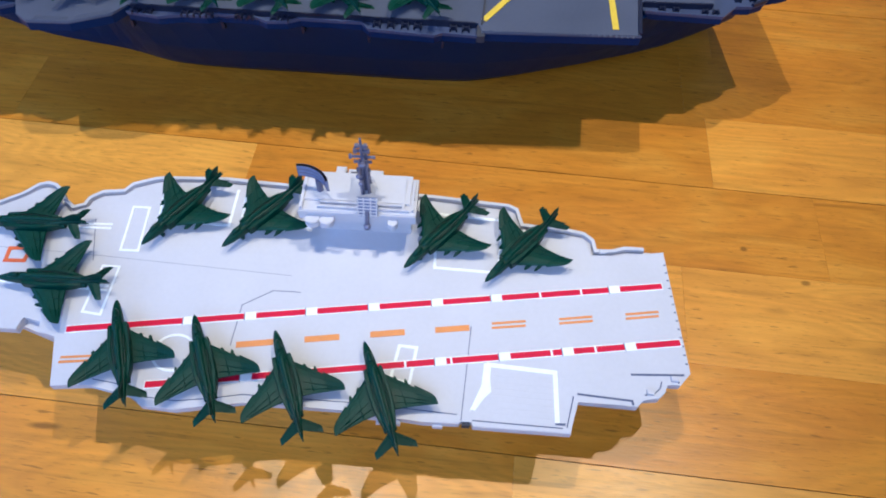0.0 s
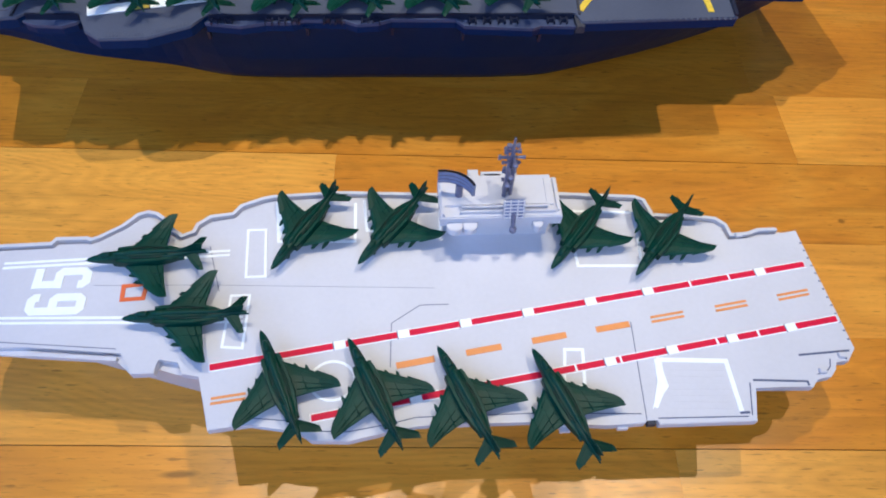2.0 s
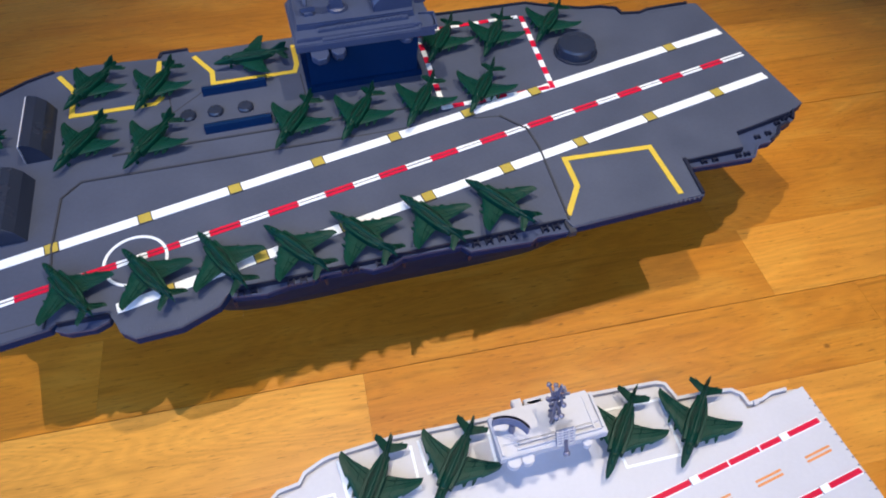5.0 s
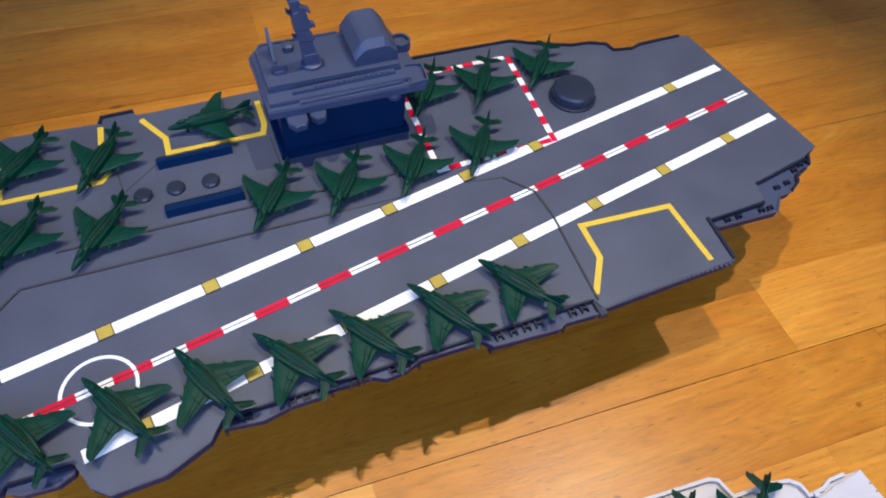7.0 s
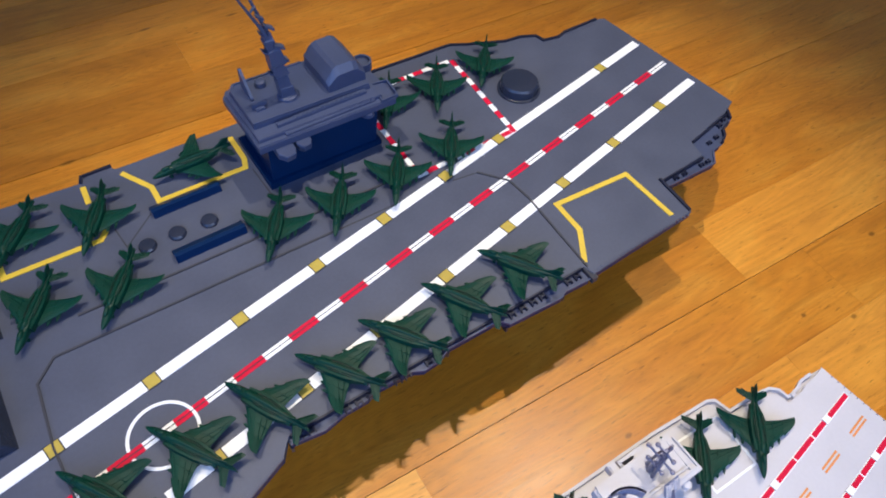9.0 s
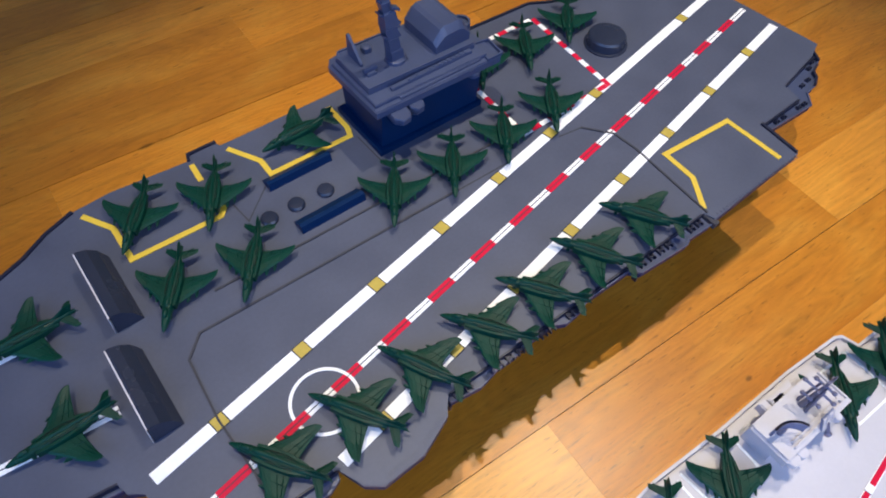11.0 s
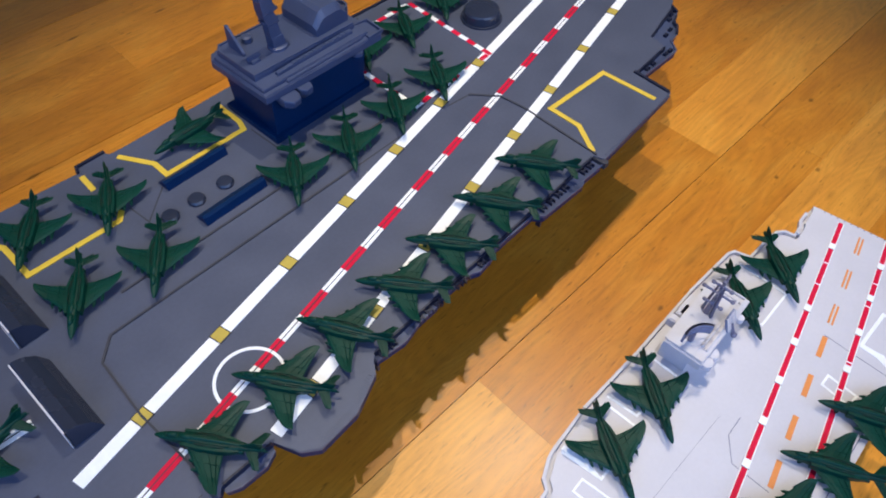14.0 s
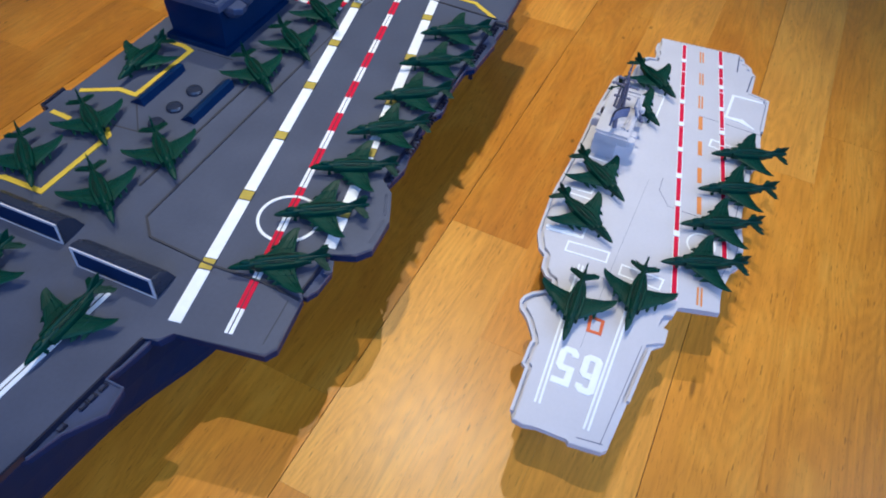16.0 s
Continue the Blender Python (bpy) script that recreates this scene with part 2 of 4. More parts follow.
def round_rings(x, y, profile, n=24):
    """Rings about an upright axis from rows of (radius, height)."""
    return [[(x + r * math.cos(2 * math.pi * i / n), y + r * math.sin(2 * math.pi * i / n), z) for i in range(n)] for r, z in profile]


def rod(a, b, r, n=8, bm=None, r2=None):
    a, b = Vector(a), Vector(b)
    d = (b - a).normalized()
    u = d.orthogonal().normalized()
    w = d.cross(u)
    rings = [[p + (u * math.cos(2 * math.pi * i / n) + w * math.sin(2 * math.pi * i / n)) * q for i in range(n)] for p, q in ((a, r), (b, r if r2 is None else r2))]
    return loft(rings, bm=bm)


def inset(poly, flags, d):
    """Moves the flagged corners of an anticlockwise outline inwards by d."""
    out, n = [], len(poly)
    for i, f in enumerate(flags):
        p, a, b = Vector(poly[i]), Vector(poly[i - 1]), Vector(poly[(i + 1) % n])
        if f:
            e, g = (p - a).normalized(), (b - p).normalized()
            m = Vector((-e.y - g.y, e.x + g.x))
            m = m.normalized() if m.length > 1e-4 else Vector((-e.y, e.x))
            p = p + m * d / max(abs(m.dot(Vector((-e.y, e.x)))), 0.6)
        out.append(p[:])
    return out


def lerp(a, b, s):
    return (a[0] + (b[0] - a[0]) * s, a[1] + (b[1] - a[1]) * s)


def at_x(a, b, x):
    return lerp(a, b, (x - a[0]) / (b[0] - a[0]))


# ---- the room ----
# unseen room closed by plain walls; west and south openings added for the fill
def room():
    def slab(name, x0, x1, y0, y1, z0, z1):
        tagged(part(name, box(x0, x1, y0, y1, z0, z1), PLASTER), "plain white painted " + name.split("_")[0], name.split("_")[0], kind="structure")

    slab("wall_north", -140, 260, 250, 262, 0, 255)
    slab("wall_east", 260, 272, -130, 262, 0, 255)
    bm = box(-152, -100, -142, -130, 0, 255)
    box(80, 272, -142, -130, 0, 255, bm)
    box(-100, 80, -142, -130, 0, 32, bm)
    box(-100, 80, -142, -130, 152, 255, bm)
    tagged(part("wall_south", bm, PLASTER), "plain white painted wall with an assumed window opening", "wall", kind="structure")
    bm = box(-100, 80, -139, -134, 32, 37)
    box(-100, 80, -139, -134, 147, 152, bm)
    box(-100, -95, -139, -134, 37, 147, bm)
    box(75, 80, -139, -134, 37, 147, bm)
    tagged(part("assumed_window_2", bm, PLASTER), "white painted frame of an assumed window out of view", "window", kind="structure")
    slab("ceiling", -152, 272, -142, 262, 255, 265)
    bm = box(-152, -140, -130, -120, 0, 255)
    box(-152, -140, 35, 262, 0, 255, bm)
    box(-152, -140, -120, 35, 0, 32, bm)
    box(-152, -140, -120, 35, 152, 255, bm)
    tagged(part("wall_west", bm, PLASTER), "plain white painted wall with an assumed window opening", "wall", kind="structure")
    bm = box(-149, -144, -120, 35, 32, 37)
    box(-149, -144, -120, 35, 147, 152, bm)
    box(-149, -144, -120, -115, 37, 147, bm)
    box(-149, -144, 30, 35, 37, 147, bm)
    tagged(part("assumed_window_1", bm, PLASTER), "white painted frame of an assumed window out of view", "window", kind="structure")


room()

# ---- the large carrier ----
LD = 9.54  # height of its deck
large = thing("aircraft_carrier_model", 5, 9, 0, "large dark slate grey plastic toy aircraft carrier standing on oak parquet", "toy ship", "toy aircraft carriers")

L_OUT = [(-52, 6.4), (-35.5, 4.1), (-26.6, 3.1), (-26.4, 2.2), (-25.6, 1.7), (-24.8, -3.7), (-24.1, -4.1), (-20.4, -3.6), (-20.0, -3.2), (-16.8, -3.3),
         (-16.2, -4.9), (-15.3, -5.6), (-12.6, -5.5), (-10.2, -4.5), (-9.4, -3.4), (13.2, -3.4), (13.4, -4.3), (23.5, -3.9), (23.8, -0.4), (28.6, -0.3),
         (28.9, 1.4), (34.0, 2.3), (35.7, 3.0), (34.1, 17.7), (33.2, 18.0), (29.3, 18.0), (28.4, 17.7), (26.9, 18.0), (26.7, 18.9), (25.3, 19.5), (23.6, 19.7),
         (20.3, 21.1), (19.0, 21.8), (9.0, 22.2), (-2.4, 22.1), (-9.8, 22.1), (-11.0, 22.1), (-11.2, 22.7), (-13.3, 22.7), (-13.6, 22.0), (-19.2, 22.6),
         (-21.9, 22.4), (-24.0, 21.6), (-25.8, 20.5), (-31, 18.4), (-52, 16.2)]


def hull_rings(rows, zs):
    """Sections across the ship: x, the bottom's two sides, the top's two sides, lift of the bottom."""
    fine = []
    for i, (p, q) in enumerate(zip(rows, rows[1:])):
        o, r = rows[max(i - 1, 0)], rows[min(i + 2, len(rows) - 1)]
        for u in (0, 0.25, 0.5, 0.75):
            row = []
            for c in range(6):
                left = (q[c] - o[c]) / (q[0] - o[0]) * (q[0] - p[0])
                right = (r[c] - p[c]) / (r[0] - p[0]) * (q[0] - p[0])
                row.append((2 * u ** 3 - 3 * u * u + 1) * p[c] + (u ** 3 - 2 * u * u + u) * left + (3 * u * u - 2 * u ** 3) * q[c] + (u ** 3 - u * u) * right)
            fine.append(row)
    rings = []
    for x, b0, b1, t0, t1, up in fine + [rows[-1]]:
        ring = []
        for s in (0, 0.12, 0.5, 1.0):
            k = s ** 0.8
            ring.append((x, b0 + (t0 - b0) * k, zs[0] + up + (zs[1] - zs[0] - up) * s))
        for s in (1.0, 0.5, 0.12, 0):
            k = s ** 0.8
            ring.append((x, b1 + (t1 - b1) * k, zs[0] + up + (zs[1] - zs[0] - up) * s))
        rings.append(ring)
    return rings


def build_large():
    P = lambda name, bm, mat, parent=large, label="", smooth=False: part(name, bm, mat, parent, label, smooth)
    P("hull", loft(hull_rings([
        (-51, 9.5, 12, 7.4, 15.4, 0.0), (-42, 8.4, 13.4, 5.8, 16.6, 0), (-34, 7.3, 14.4, 4.9, 17.8, 0), (-28, 6.3, 15.6, 4.0, 19, 0), (-22, 4.2, 17, 3.0, 20.5, 0),
        (-15, 2.9, 18, 0.6, 21, 0), (-10, 1.6, 18.8, -3.3, 21.3, 0), (0, 1.3, 19, -3.5, 21.4, 0), (12, 1.3, 19, -3.6, 21.2, 0), (16, 2.1, 18.6, -3.3, 20.8, 0.1),
        (22, 3.7, 17.6, -2.2, 19.2, 0.5), (28, 5.4, 16.2, 1.2, 17.2, 1.1), (33.4, 7.6, 14.5, 4.2, 16.4, 2.2)], (0.0, LD - 0.75))), SHADED_NAVY, label="smooth navy blue grey plastic hull", smooth=False)
    deck = P("flight_deck", prism(L_OUT, LD - 0.16, LD, bevel=0.06), DARK, label="flat slate grey flight deck with painted stripes")
    P("deck_edge", prism(inset(L_OUT, [1] * len(L_OUT), 0.03), LD - 0.75, LD - 0.16), SHADED_NAVY, label="dark navy edge under the flight deck")
    # lower galleries along the edges
    gal = [((-20.2, -3.0), (-20.1, -3.6), (-19.4, -3.95), (-17.8, -4.05), (-17.0, -3.7), (-16.7, -3.0)),
           ((-9.6, -3.0), (-9.5, -3.85), (-7.4, -4.15), (-5.9, -3.85), (-4.3, -3.85), (-3.6, -3.6), (-1.1, -3.7), (-0.4, -4.05), (0.9, -3.95), (1.7, -3.6), (5.7, -3.65),
            (6.2, -4.25), (10.4, -4.5), (10.9, -4.25), (13.1, -4.35), (13.1, -3.0)),
           ((23.7, -0.1), (24.1, -1.0), (29.1, -1.2), (30.1, -0.1), (31.2, 0.0), (32.1, 0.5), (32.5, 1.1), (33.5, 1.4), (34.1, 1.7), (34.6, 2.5), (34.4, 2.9), (28.7, 1.8), (28.3, 0.1)),
           ((-34.9, 4.2), (-34.6, 3.8), (-32.9, 3.2), (-31.0, 1.9), (-29.5, 2.1), (-29.45, 3.3), (-28.6, 3.05), (-27.0, 2.75), (-26.5, 2.7), (-26.4, 3.4))]
    for g in gal:
        o = P("gallery", prism(inset(g, [1] * len(g), 0.03), LD - 0.95, LD - 0.50), SHADED_NAVY)
        P("gallery_floor", prism(g, LD - 0.50, LD - 0.38, bevel=0.04), SLATE, o)
        P("gallery_rim", strip(list(g[1:-1]), 0.12, LD - 0.38, LD - 0.24), SLATE, o)
    # gun tubs and small fittings in the port gallery
    def gun_mount(x, y, w=0.24, d=0.24):
        """A little frame on two feet with a bar across."""
        bm = box(x - w, x - w + 0.09, y - d, y + d, LD - 0.38, LD - 0.14)
        box(x + w - 0.09, x + w, y - d, y + d, LD - 0.38, LD - 0.14, bm)
        box(x - w + 0.09, x + w - 0.09, y - 0.06, y + 0.06, LD - 0.38, LD - 0.10, bm)
        P("gun_mount", bm, EDGE)

    for x in (-8.9, -8.1, -5.7, -4.9, -4.1, -2.2, -1.5, 0.1, 0.8, 6.7, 7.6, 8.5, 9.3, 11.6, 12.4):
        gun_mount(x, -3.78)
    for x, y in ((25.2, -0.72), (26.1, -0.74), (28.0, -0.78), (28.7, -0.8), (30.4, 0.62), (31.4, 0.78), (32.7, 1.62), (33.5, 1.95), (34.0, 2.15)):
        gun_mount(x, y, 0.20, 0.16)
    # low outlined fittings along the bow gallery
    for x, y in ((-29.9, 3.2), (-30.6, 3.28), (-31.2, 3.36), (-32.6, 3.5)):
        P("gallery_fitting", strip([(x - 0.22, y), (x - 0.22, y - 0.2), (x + 0.22, y - 0.25), (x + 0.22, y)], 0.07, LD - 0.38, LD - 0.2), EDGE)
    # dark strips painting the deck side's shade along the galleries, and notches in the hull below their steps
    for run in ([(-9.3, -3.46), (13.0, -3.46)], [(23.95, -0.46), (28.5, -0.36)], [(29.0, 1.32), (34.0, 2.22)], [(-20.0, -3.26), (-16.9, -3.36)], [(-51.5, 6.28), (-35.5, 4.04), (-26.6, 3.04)]):
        P("gallery_shade", strip(run, 0.13, LD - 0.40, LD + 0.012), EDGE)
    for x, y in ((-9.45, -3.9), (-3.5, -3.62), (1.75, -3.62), (6.15, -4.15), (10.95, -4.3)):
        P("hull_notch", box(x - 0.09, x + 0.09, y + 0.02, y + 0.4, LD - 1.5, LD - 0.95), EDGE)
    for pts in ([(31.2, 0.0), (32.1, 0.5), (32.5, 1.1), (33.5, 1.4)], [(34.1, 1.7), (34.6, 2.5), (34.4, 2.9)]):
        P("gallery_lip", strip(pts, 0.2, LD - 0.30, LD - 0.05), EDGE)
    # coaming round the starboard quarter and the port lift
    for run in ([(33.2, 17.9), (29.3, 17.9), (28.4, 17.6), (26.8, 17.9), (26.6, 18.8), (25.3, 19.4), (23.6, 19.6), (20.3, 21.0), (19.0, 21.7), (9.5, 22.1)],
                [(23.4, -3.8), (23.7, -0.3)], [(-21.9, 22.3), (-24.0, 21.5), (-25.8, 20.4), (-31, 18.3)], [(-11.1, 22.6), (-13.3, 22.6), (-13.5, 22.0)]):
        P("coaming", strip(run, 0.22, LD - 0.4, LD + 0.16), EDGE)
    z = LD + 0.03

    layer = [0]

    def paint(name, pts, width, mat):
        layer[0] += 1
        return P(name, strip(pts, width, LD - 0.02, z + 0.004 * (layer[0] % 7) + (0.03 if name == "ochre_square" else 0)), mat, deck)

    # landing stripes: white with ochre squares, and a red and white middle line
    for a, b, marks in (((34.0, 13.25), (-25.0, 2.1), (28.7, 15.6, 9.7, 3.6, -2.4, -8.5, -14.7, -20.7)), ((34.6, 6.8), (-16.4, -3.15), (29.7, 23.3, 17.0, 10.8, 4.6, -1.4, -7.3, -13.3))):
        x = a[0]
        for mx in marks:
            paint("white_stripe", [at_x(a, b, x), at_x(a, b, mx + 0.42)], 0.78, WHITE)
            P("square_edge", strip([at_x(a, b, mx + 0.47), at_x(a, b, mx - 0.47)], 0.94, LD - 0.02, z + 0.026), GAP, deck)
            paint("ochre_square", [at_x(a, b, mx + 0.40), at_x(a, b, mx - 0.40)], 0.80, OCHRE)
            x = mx - 0.42
        paint("white_stripe", [at_x(a, b, x), b], 0.78, WHITE)
    a, b, x = (34.3, 9.85), (-24.4, -1.1), 34.3
    for k in range(14):
        r1 = 32.1 - 4.05 * k
        paint("white_dash", [at_x(a, b, x), at_x(a, b, r1)], 0.50, WHITE)
        paint("red_dash", [at_x(a, b, r1), at_x(a, b, r1 - 2.1)], 0.54, RED)
        x = r1 - 2.1
    paint("white_dash", [at_x(a, b, x), b], 0.50, WHITE)
    P("stripe_groove", strip([a, b], 0.05, z - 0.02, z + 0.04), GAP, deck)
    paint("catapult_stripe", [(-52, 9.1), (-24.9, 6.9)], 0.62, WHITE)
    paint("catapult_stripe", [(-52, 14.1), (-26.6, 14.0)], 0.62, WHITE)
    P("stripe_groove", strip([(-52, 9.1), (-24.9, 6.9)], 0.05, z - 0.02, z + 0.04), GAP, deck)
    ring = [(-15.3 + 2.0 * math.cos(k * math.pi / 24), 0.45 + 2.0 * math.sin(k * math.pi / 24)) for k in range(49)]
    paint("landing_circle", ring, 0.2, WHITE)
    # lift outlines
    paint("lift_outline", [(13.5, -3.2), (15.1, -0.8), (15.2, 1.95), (21.8, 1.5), (21.9, -3.4)], 0.40, YELLOW)
    paint("lift_outline", [(-10.7, 21.5), (-9.3, 19.0), (-9.3, 17.45), (-2.7, 17.3), (-2.4, 18.2), (-2.4, 20.9)], 0.40, YELLOW)
    paint("lift_outline", [(-21.5, 21.6), (-20.2, 19.4), (-20.2, 16.25), (-13.9, 16.1), (-13.3, 16.8)], 0.40, YELLOW)
    paint("lift_outline", [(-13.5, 21.6), (-13.6, 19.8)], 0.40, YELLOW)
    # dashed red and white box abaft the island
    for a, b in (((17.9, 19.9), (17.2, 9.75)), ((16.97, 9.94), (7.9, 9.75)), ((8.1, 10.0), (8.3, 20.0)), ((8.55, 20.0), (17.6, 19.9))):
        length = math.dist(a, b)
        n = round(length / 0.95)
        for k in range(n):
            paint("red_dash" if k % 2 == 0 else "white_dash", [lerp(a, b, k / n), lerp(a, b, (k + 1) / n)], 0.42, RED if k % 2 == 0 else WHITE)
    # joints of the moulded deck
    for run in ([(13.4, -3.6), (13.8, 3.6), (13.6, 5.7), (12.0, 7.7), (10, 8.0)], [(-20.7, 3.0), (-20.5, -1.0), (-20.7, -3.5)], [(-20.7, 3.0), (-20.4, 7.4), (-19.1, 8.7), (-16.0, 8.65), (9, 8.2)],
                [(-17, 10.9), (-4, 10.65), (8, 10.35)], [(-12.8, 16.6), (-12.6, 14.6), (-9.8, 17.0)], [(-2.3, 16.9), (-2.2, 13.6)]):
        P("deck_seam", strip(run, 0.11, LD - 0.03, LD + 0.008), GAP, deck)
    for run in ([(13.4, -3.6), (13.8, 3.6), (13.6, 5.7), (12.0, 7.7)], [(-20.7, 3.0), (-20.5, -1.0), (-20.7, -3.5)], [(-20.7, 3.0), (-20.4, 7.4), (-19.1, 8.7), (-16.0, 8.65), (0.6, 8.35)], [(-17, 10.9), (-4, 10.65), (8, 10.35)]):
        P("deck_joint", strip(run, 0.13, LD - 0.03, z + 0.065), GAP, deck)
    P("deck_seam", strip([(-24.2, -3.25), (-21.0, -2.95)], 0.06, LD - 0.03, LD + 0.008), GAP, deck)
    for k in range(26):
        P("edge_ridge", box(13.9 + k * 0.36, 14.02 + k * 0.36, -4.15, -3.95, LD - 0.02, LD + 0.03), DARK, deck)
    for a, b, n in (((-14.9, -5.25), (-12.7, -5.15), 12), ((-12.4, -5.05), (-10.4, -4.25), 10), ((29.2, 17.55), (33.0, 17.55), 12)):
        for k in range(n):
            q = lerp(a, b, (k + 0.5) / n)
            P("edge_ridge", box(q[0] - 0.05, q[0] + 0.05, q[1] - 0.14, q[1] + 0.14, LD - 0.02, LD + 0.03), DARK, deck)
    P("seam_slot", box(13.1, 13.6, -4.6, -3.5, LD - 0.6, LD - 0.1, bevel=0.03), GAP)
    # raised fittings
    for x0, y0 in ((-10.15, 16.0), (-10.2, 11.45)):
        bm = loft([[(x0, y0, LD), (x0, y0 + 0.12, LD + 0.62), (x0, y0 + 0.45, LD + 0.62), (x0, y0 + 1.3, LD)], [(x0 + 5.05, y0, LD), (x0 + 5.05, y0 + 0.12, LD + 0.62), (x0 + 5.05, y0 + 0.45, LD + 0.62), (x0 + 5.05, y0 + 1.3, LD)]])
        # coloured dark navy throughout, for the shade on the port face
        P("deck_ridge", bm, SHADED_NAVY)
    for x, y in ((-11.4, 13.9), (-9.3, 13.9), (-7.0, 13.8)):
        P("deck_button", loft(round_rings(x, y, ((0.62, LD), (0.62, LD + 0.16), (0.52, LD + 0.30), (0.2, LD + 0.34)))), GLOSS)
    P("dome_turret", loft(round_rings(20.7, 13.75, ((1.85, LD), (1.85, LD + 0.14), (1.66, LD + 0.18), (1.62, LD + 0.85), (1.5, LD + 1.0), (0.9, LD + 1.05)), 40)), GLOSS, label="round glossy drum on the deck", smooth=False)
    for x, y0, y1 in ((-24.1, 4.0, 9.8), (-23.1, 11.7, 17.4)):
        prof = [(x, 0), (x + 0.12, 1.62), (x + 0.3, 1.72), (x + 0.85, 1.55), (x + 1.4, 1.0), (x + 1.8, 0)]
        d = P("blast_deflector", loft([[(px, y0, LD + pz) for px, pz in prof], [(px, y1, LD + pz) for px, pz in prof]]), GLOSS, label="raised dark blast deflector block with a white frame")
        bm = bmesh.new()
        for y2, y3, z2, z3 in ((y0, y1, 1.46, 1.64), (y0, y1, 0.02, 0.13), (y0, y0 + 0.18, 0.13, 1.46), (y1 - 0.18, y1, 0.13, 1.46)):
            loft([[(x - 0.05 + 0.074 * q, y2, LD + q), (x - 0.05 + 0.074 * q, y3, LD + q), (x + 0.06 + 0.074 * q, y3, LD + q), (x + 0.06 + 0.074 * q, y2, LD + q)] for q in (z2, z3)], bm=bm)
        P("frame", bm, LIGHT, d, "pale worn frame")
        P("face_panel", loft([[(x - 0.025 + 0.074 * q, y0 + 0.18, LD + q), (x - 0.025 + 0.074 * q, y1 - 0.18, LD + q), (x + 0.06 + 0.074 * q, y1 - 0.18, LD + q), (x + 0.06 + 0.074 * q, y0 + 0.18, LD + q)] for q in (0.13, 1.46)]), SHADED_NAVY, d, "navy panel inside the frame")
    build_large_island()


def build_large_island():
    P = lambda name, bm, mat, parent=large, label="", smooth=False: part(name, bm, mat, parent, label, smooth)
    Z = LD
    # walls darker than the bridge, with the overhang's shade in their colour
    isl = P("island", loft([[(-1.6, 14.6, Z), (7.0, 14.4, Z), (7.2, 19.6, Z), (-1.4, 19.8, Z)], [(-1.6, 14.4, Z + 4.3), (7.2, 14.2, Z + 4.3), (7.2, 19.8, Z + 4.3), (-1.6, 19.9, Z + 4.3)]]), SHADED_NAVY,
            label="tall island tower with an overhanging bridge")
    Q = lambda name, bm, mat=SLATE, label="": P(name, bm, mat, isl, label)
    Q("island_base", box(-2.0, 7.4, 14.2, 20.1, Z, Z + 0.5, bevel=0.05), SHADED_NAVY)
    Q("bridge", prism([(-2.3, 13.9), (8.4, 13.6), (8.6, 14.6), (7.9, 20.3), (-1.9, 20.6), (-2.4, 19.9)], Z + 4.1, Z + 4.7, bevel=0.08))
    Q("bridge", prism([(-2.1, 14.3), (7.5, 14.1), (7.6, 20.1), (-1.7, 20.3), (-2.2, 19.7)], Z + 4.7, Z + 5.0, bevel=0.06))
    Q("bridge_roof", prism([(-1.9, 15.4), (7.1, 15.1), (7.2, 19.9), (-1.5, 20.1), (-1.9, 19.6)], Z + 5.0, Z + 5.4, bevel=0.06))
    Q("window_ledge", box(-0.4, 6.6, 14.75, 15.1, Z + 5.0, Z + 5.25, bevel=0.04))
    for k in range(14):
        Q("ledge_bar", box(1.0 + k * 0.38, 1.2 + k * 0.38, 14.8, 15.02, Z + 5.25, Z + 5.33))
    Q("lower_ledge", box(-0.2, 6.9, 14.0, 14.3, Z + 4.7, Z + 4.88, bevel=0.04))
    # two angular bridge wings that taper downwards, and a half-round lug
    for x, w, d in ((-1.25, 1.35, 1.55), (0.3, 1.1, 1.2)):
        plan = lambda k, c: [(x + w / 2 + (px - 0.5) * w * k, 14.3 - py * d * c) for px, py in ((0, 0), (0, 0.62), (0.3, 1), (0.8, 0.94), (1, 0.6), (1, 0))]
        Q("bridge_wing", loft([[(*q, Z + h) for q in plan(k, c)] for h, k, c in ((3.05, 0.62, 0.55), (3.55, 0.98, 0.95), (4.0, 1, 1), (4.08, 0.94, 0.97))]))
    Q("side_lug", prism([(6.2 + 0.55 * math.cos(math.pi + k * math.pi / 8), 14.25 + 0.75 * math.sin(math.pi + k * math.pi / 8)) for k in range(9)], Z + 3.75, Z + 4.08, bevel=0.05))
    # open tray at the after end of the bridge
    tray = [(7.3, 13.7), (8.6, 13.75), (8.75, 15.5), (7.5, 15.7)]
    Q("bridge_tray", prism(tray, Z + 4.45, Z + 4.62))
    Q("tray_rim", strip(tray + tray[:1], 0.13, Z + 4.62, Z + 4.86))
    # funnel block with sloping shoulders and a bevelled front
    prof = ((0, 0), (0, 0.85), (0.62, 1.66), (0.95, 1.84), (2.15, 1.86), (2.5, 1.7), (3.05, 0.95), (3.05, 0))
    Q("funnel", loft([[(4.1 + 1.5 + (u - 1.5) * k, y, Z + 5.3 + v * c) for u, v in prof] for y, k, c in ((15.75, 0.98, 0.72), (16.15, 1.0, 1.0), (19.5, 1.0, 1.0), (19.7, 0.97, 0.9))]), SLATE, "large funnel block with sloping shoulders")
    Q("side_tub", loft(round_rings(8.0, 17.9, ((0.75, Z + 4.6), (0.75, Z + 5.3), (0.6, Z + 5.3), (0.6, Z + 5.05)), 16)))
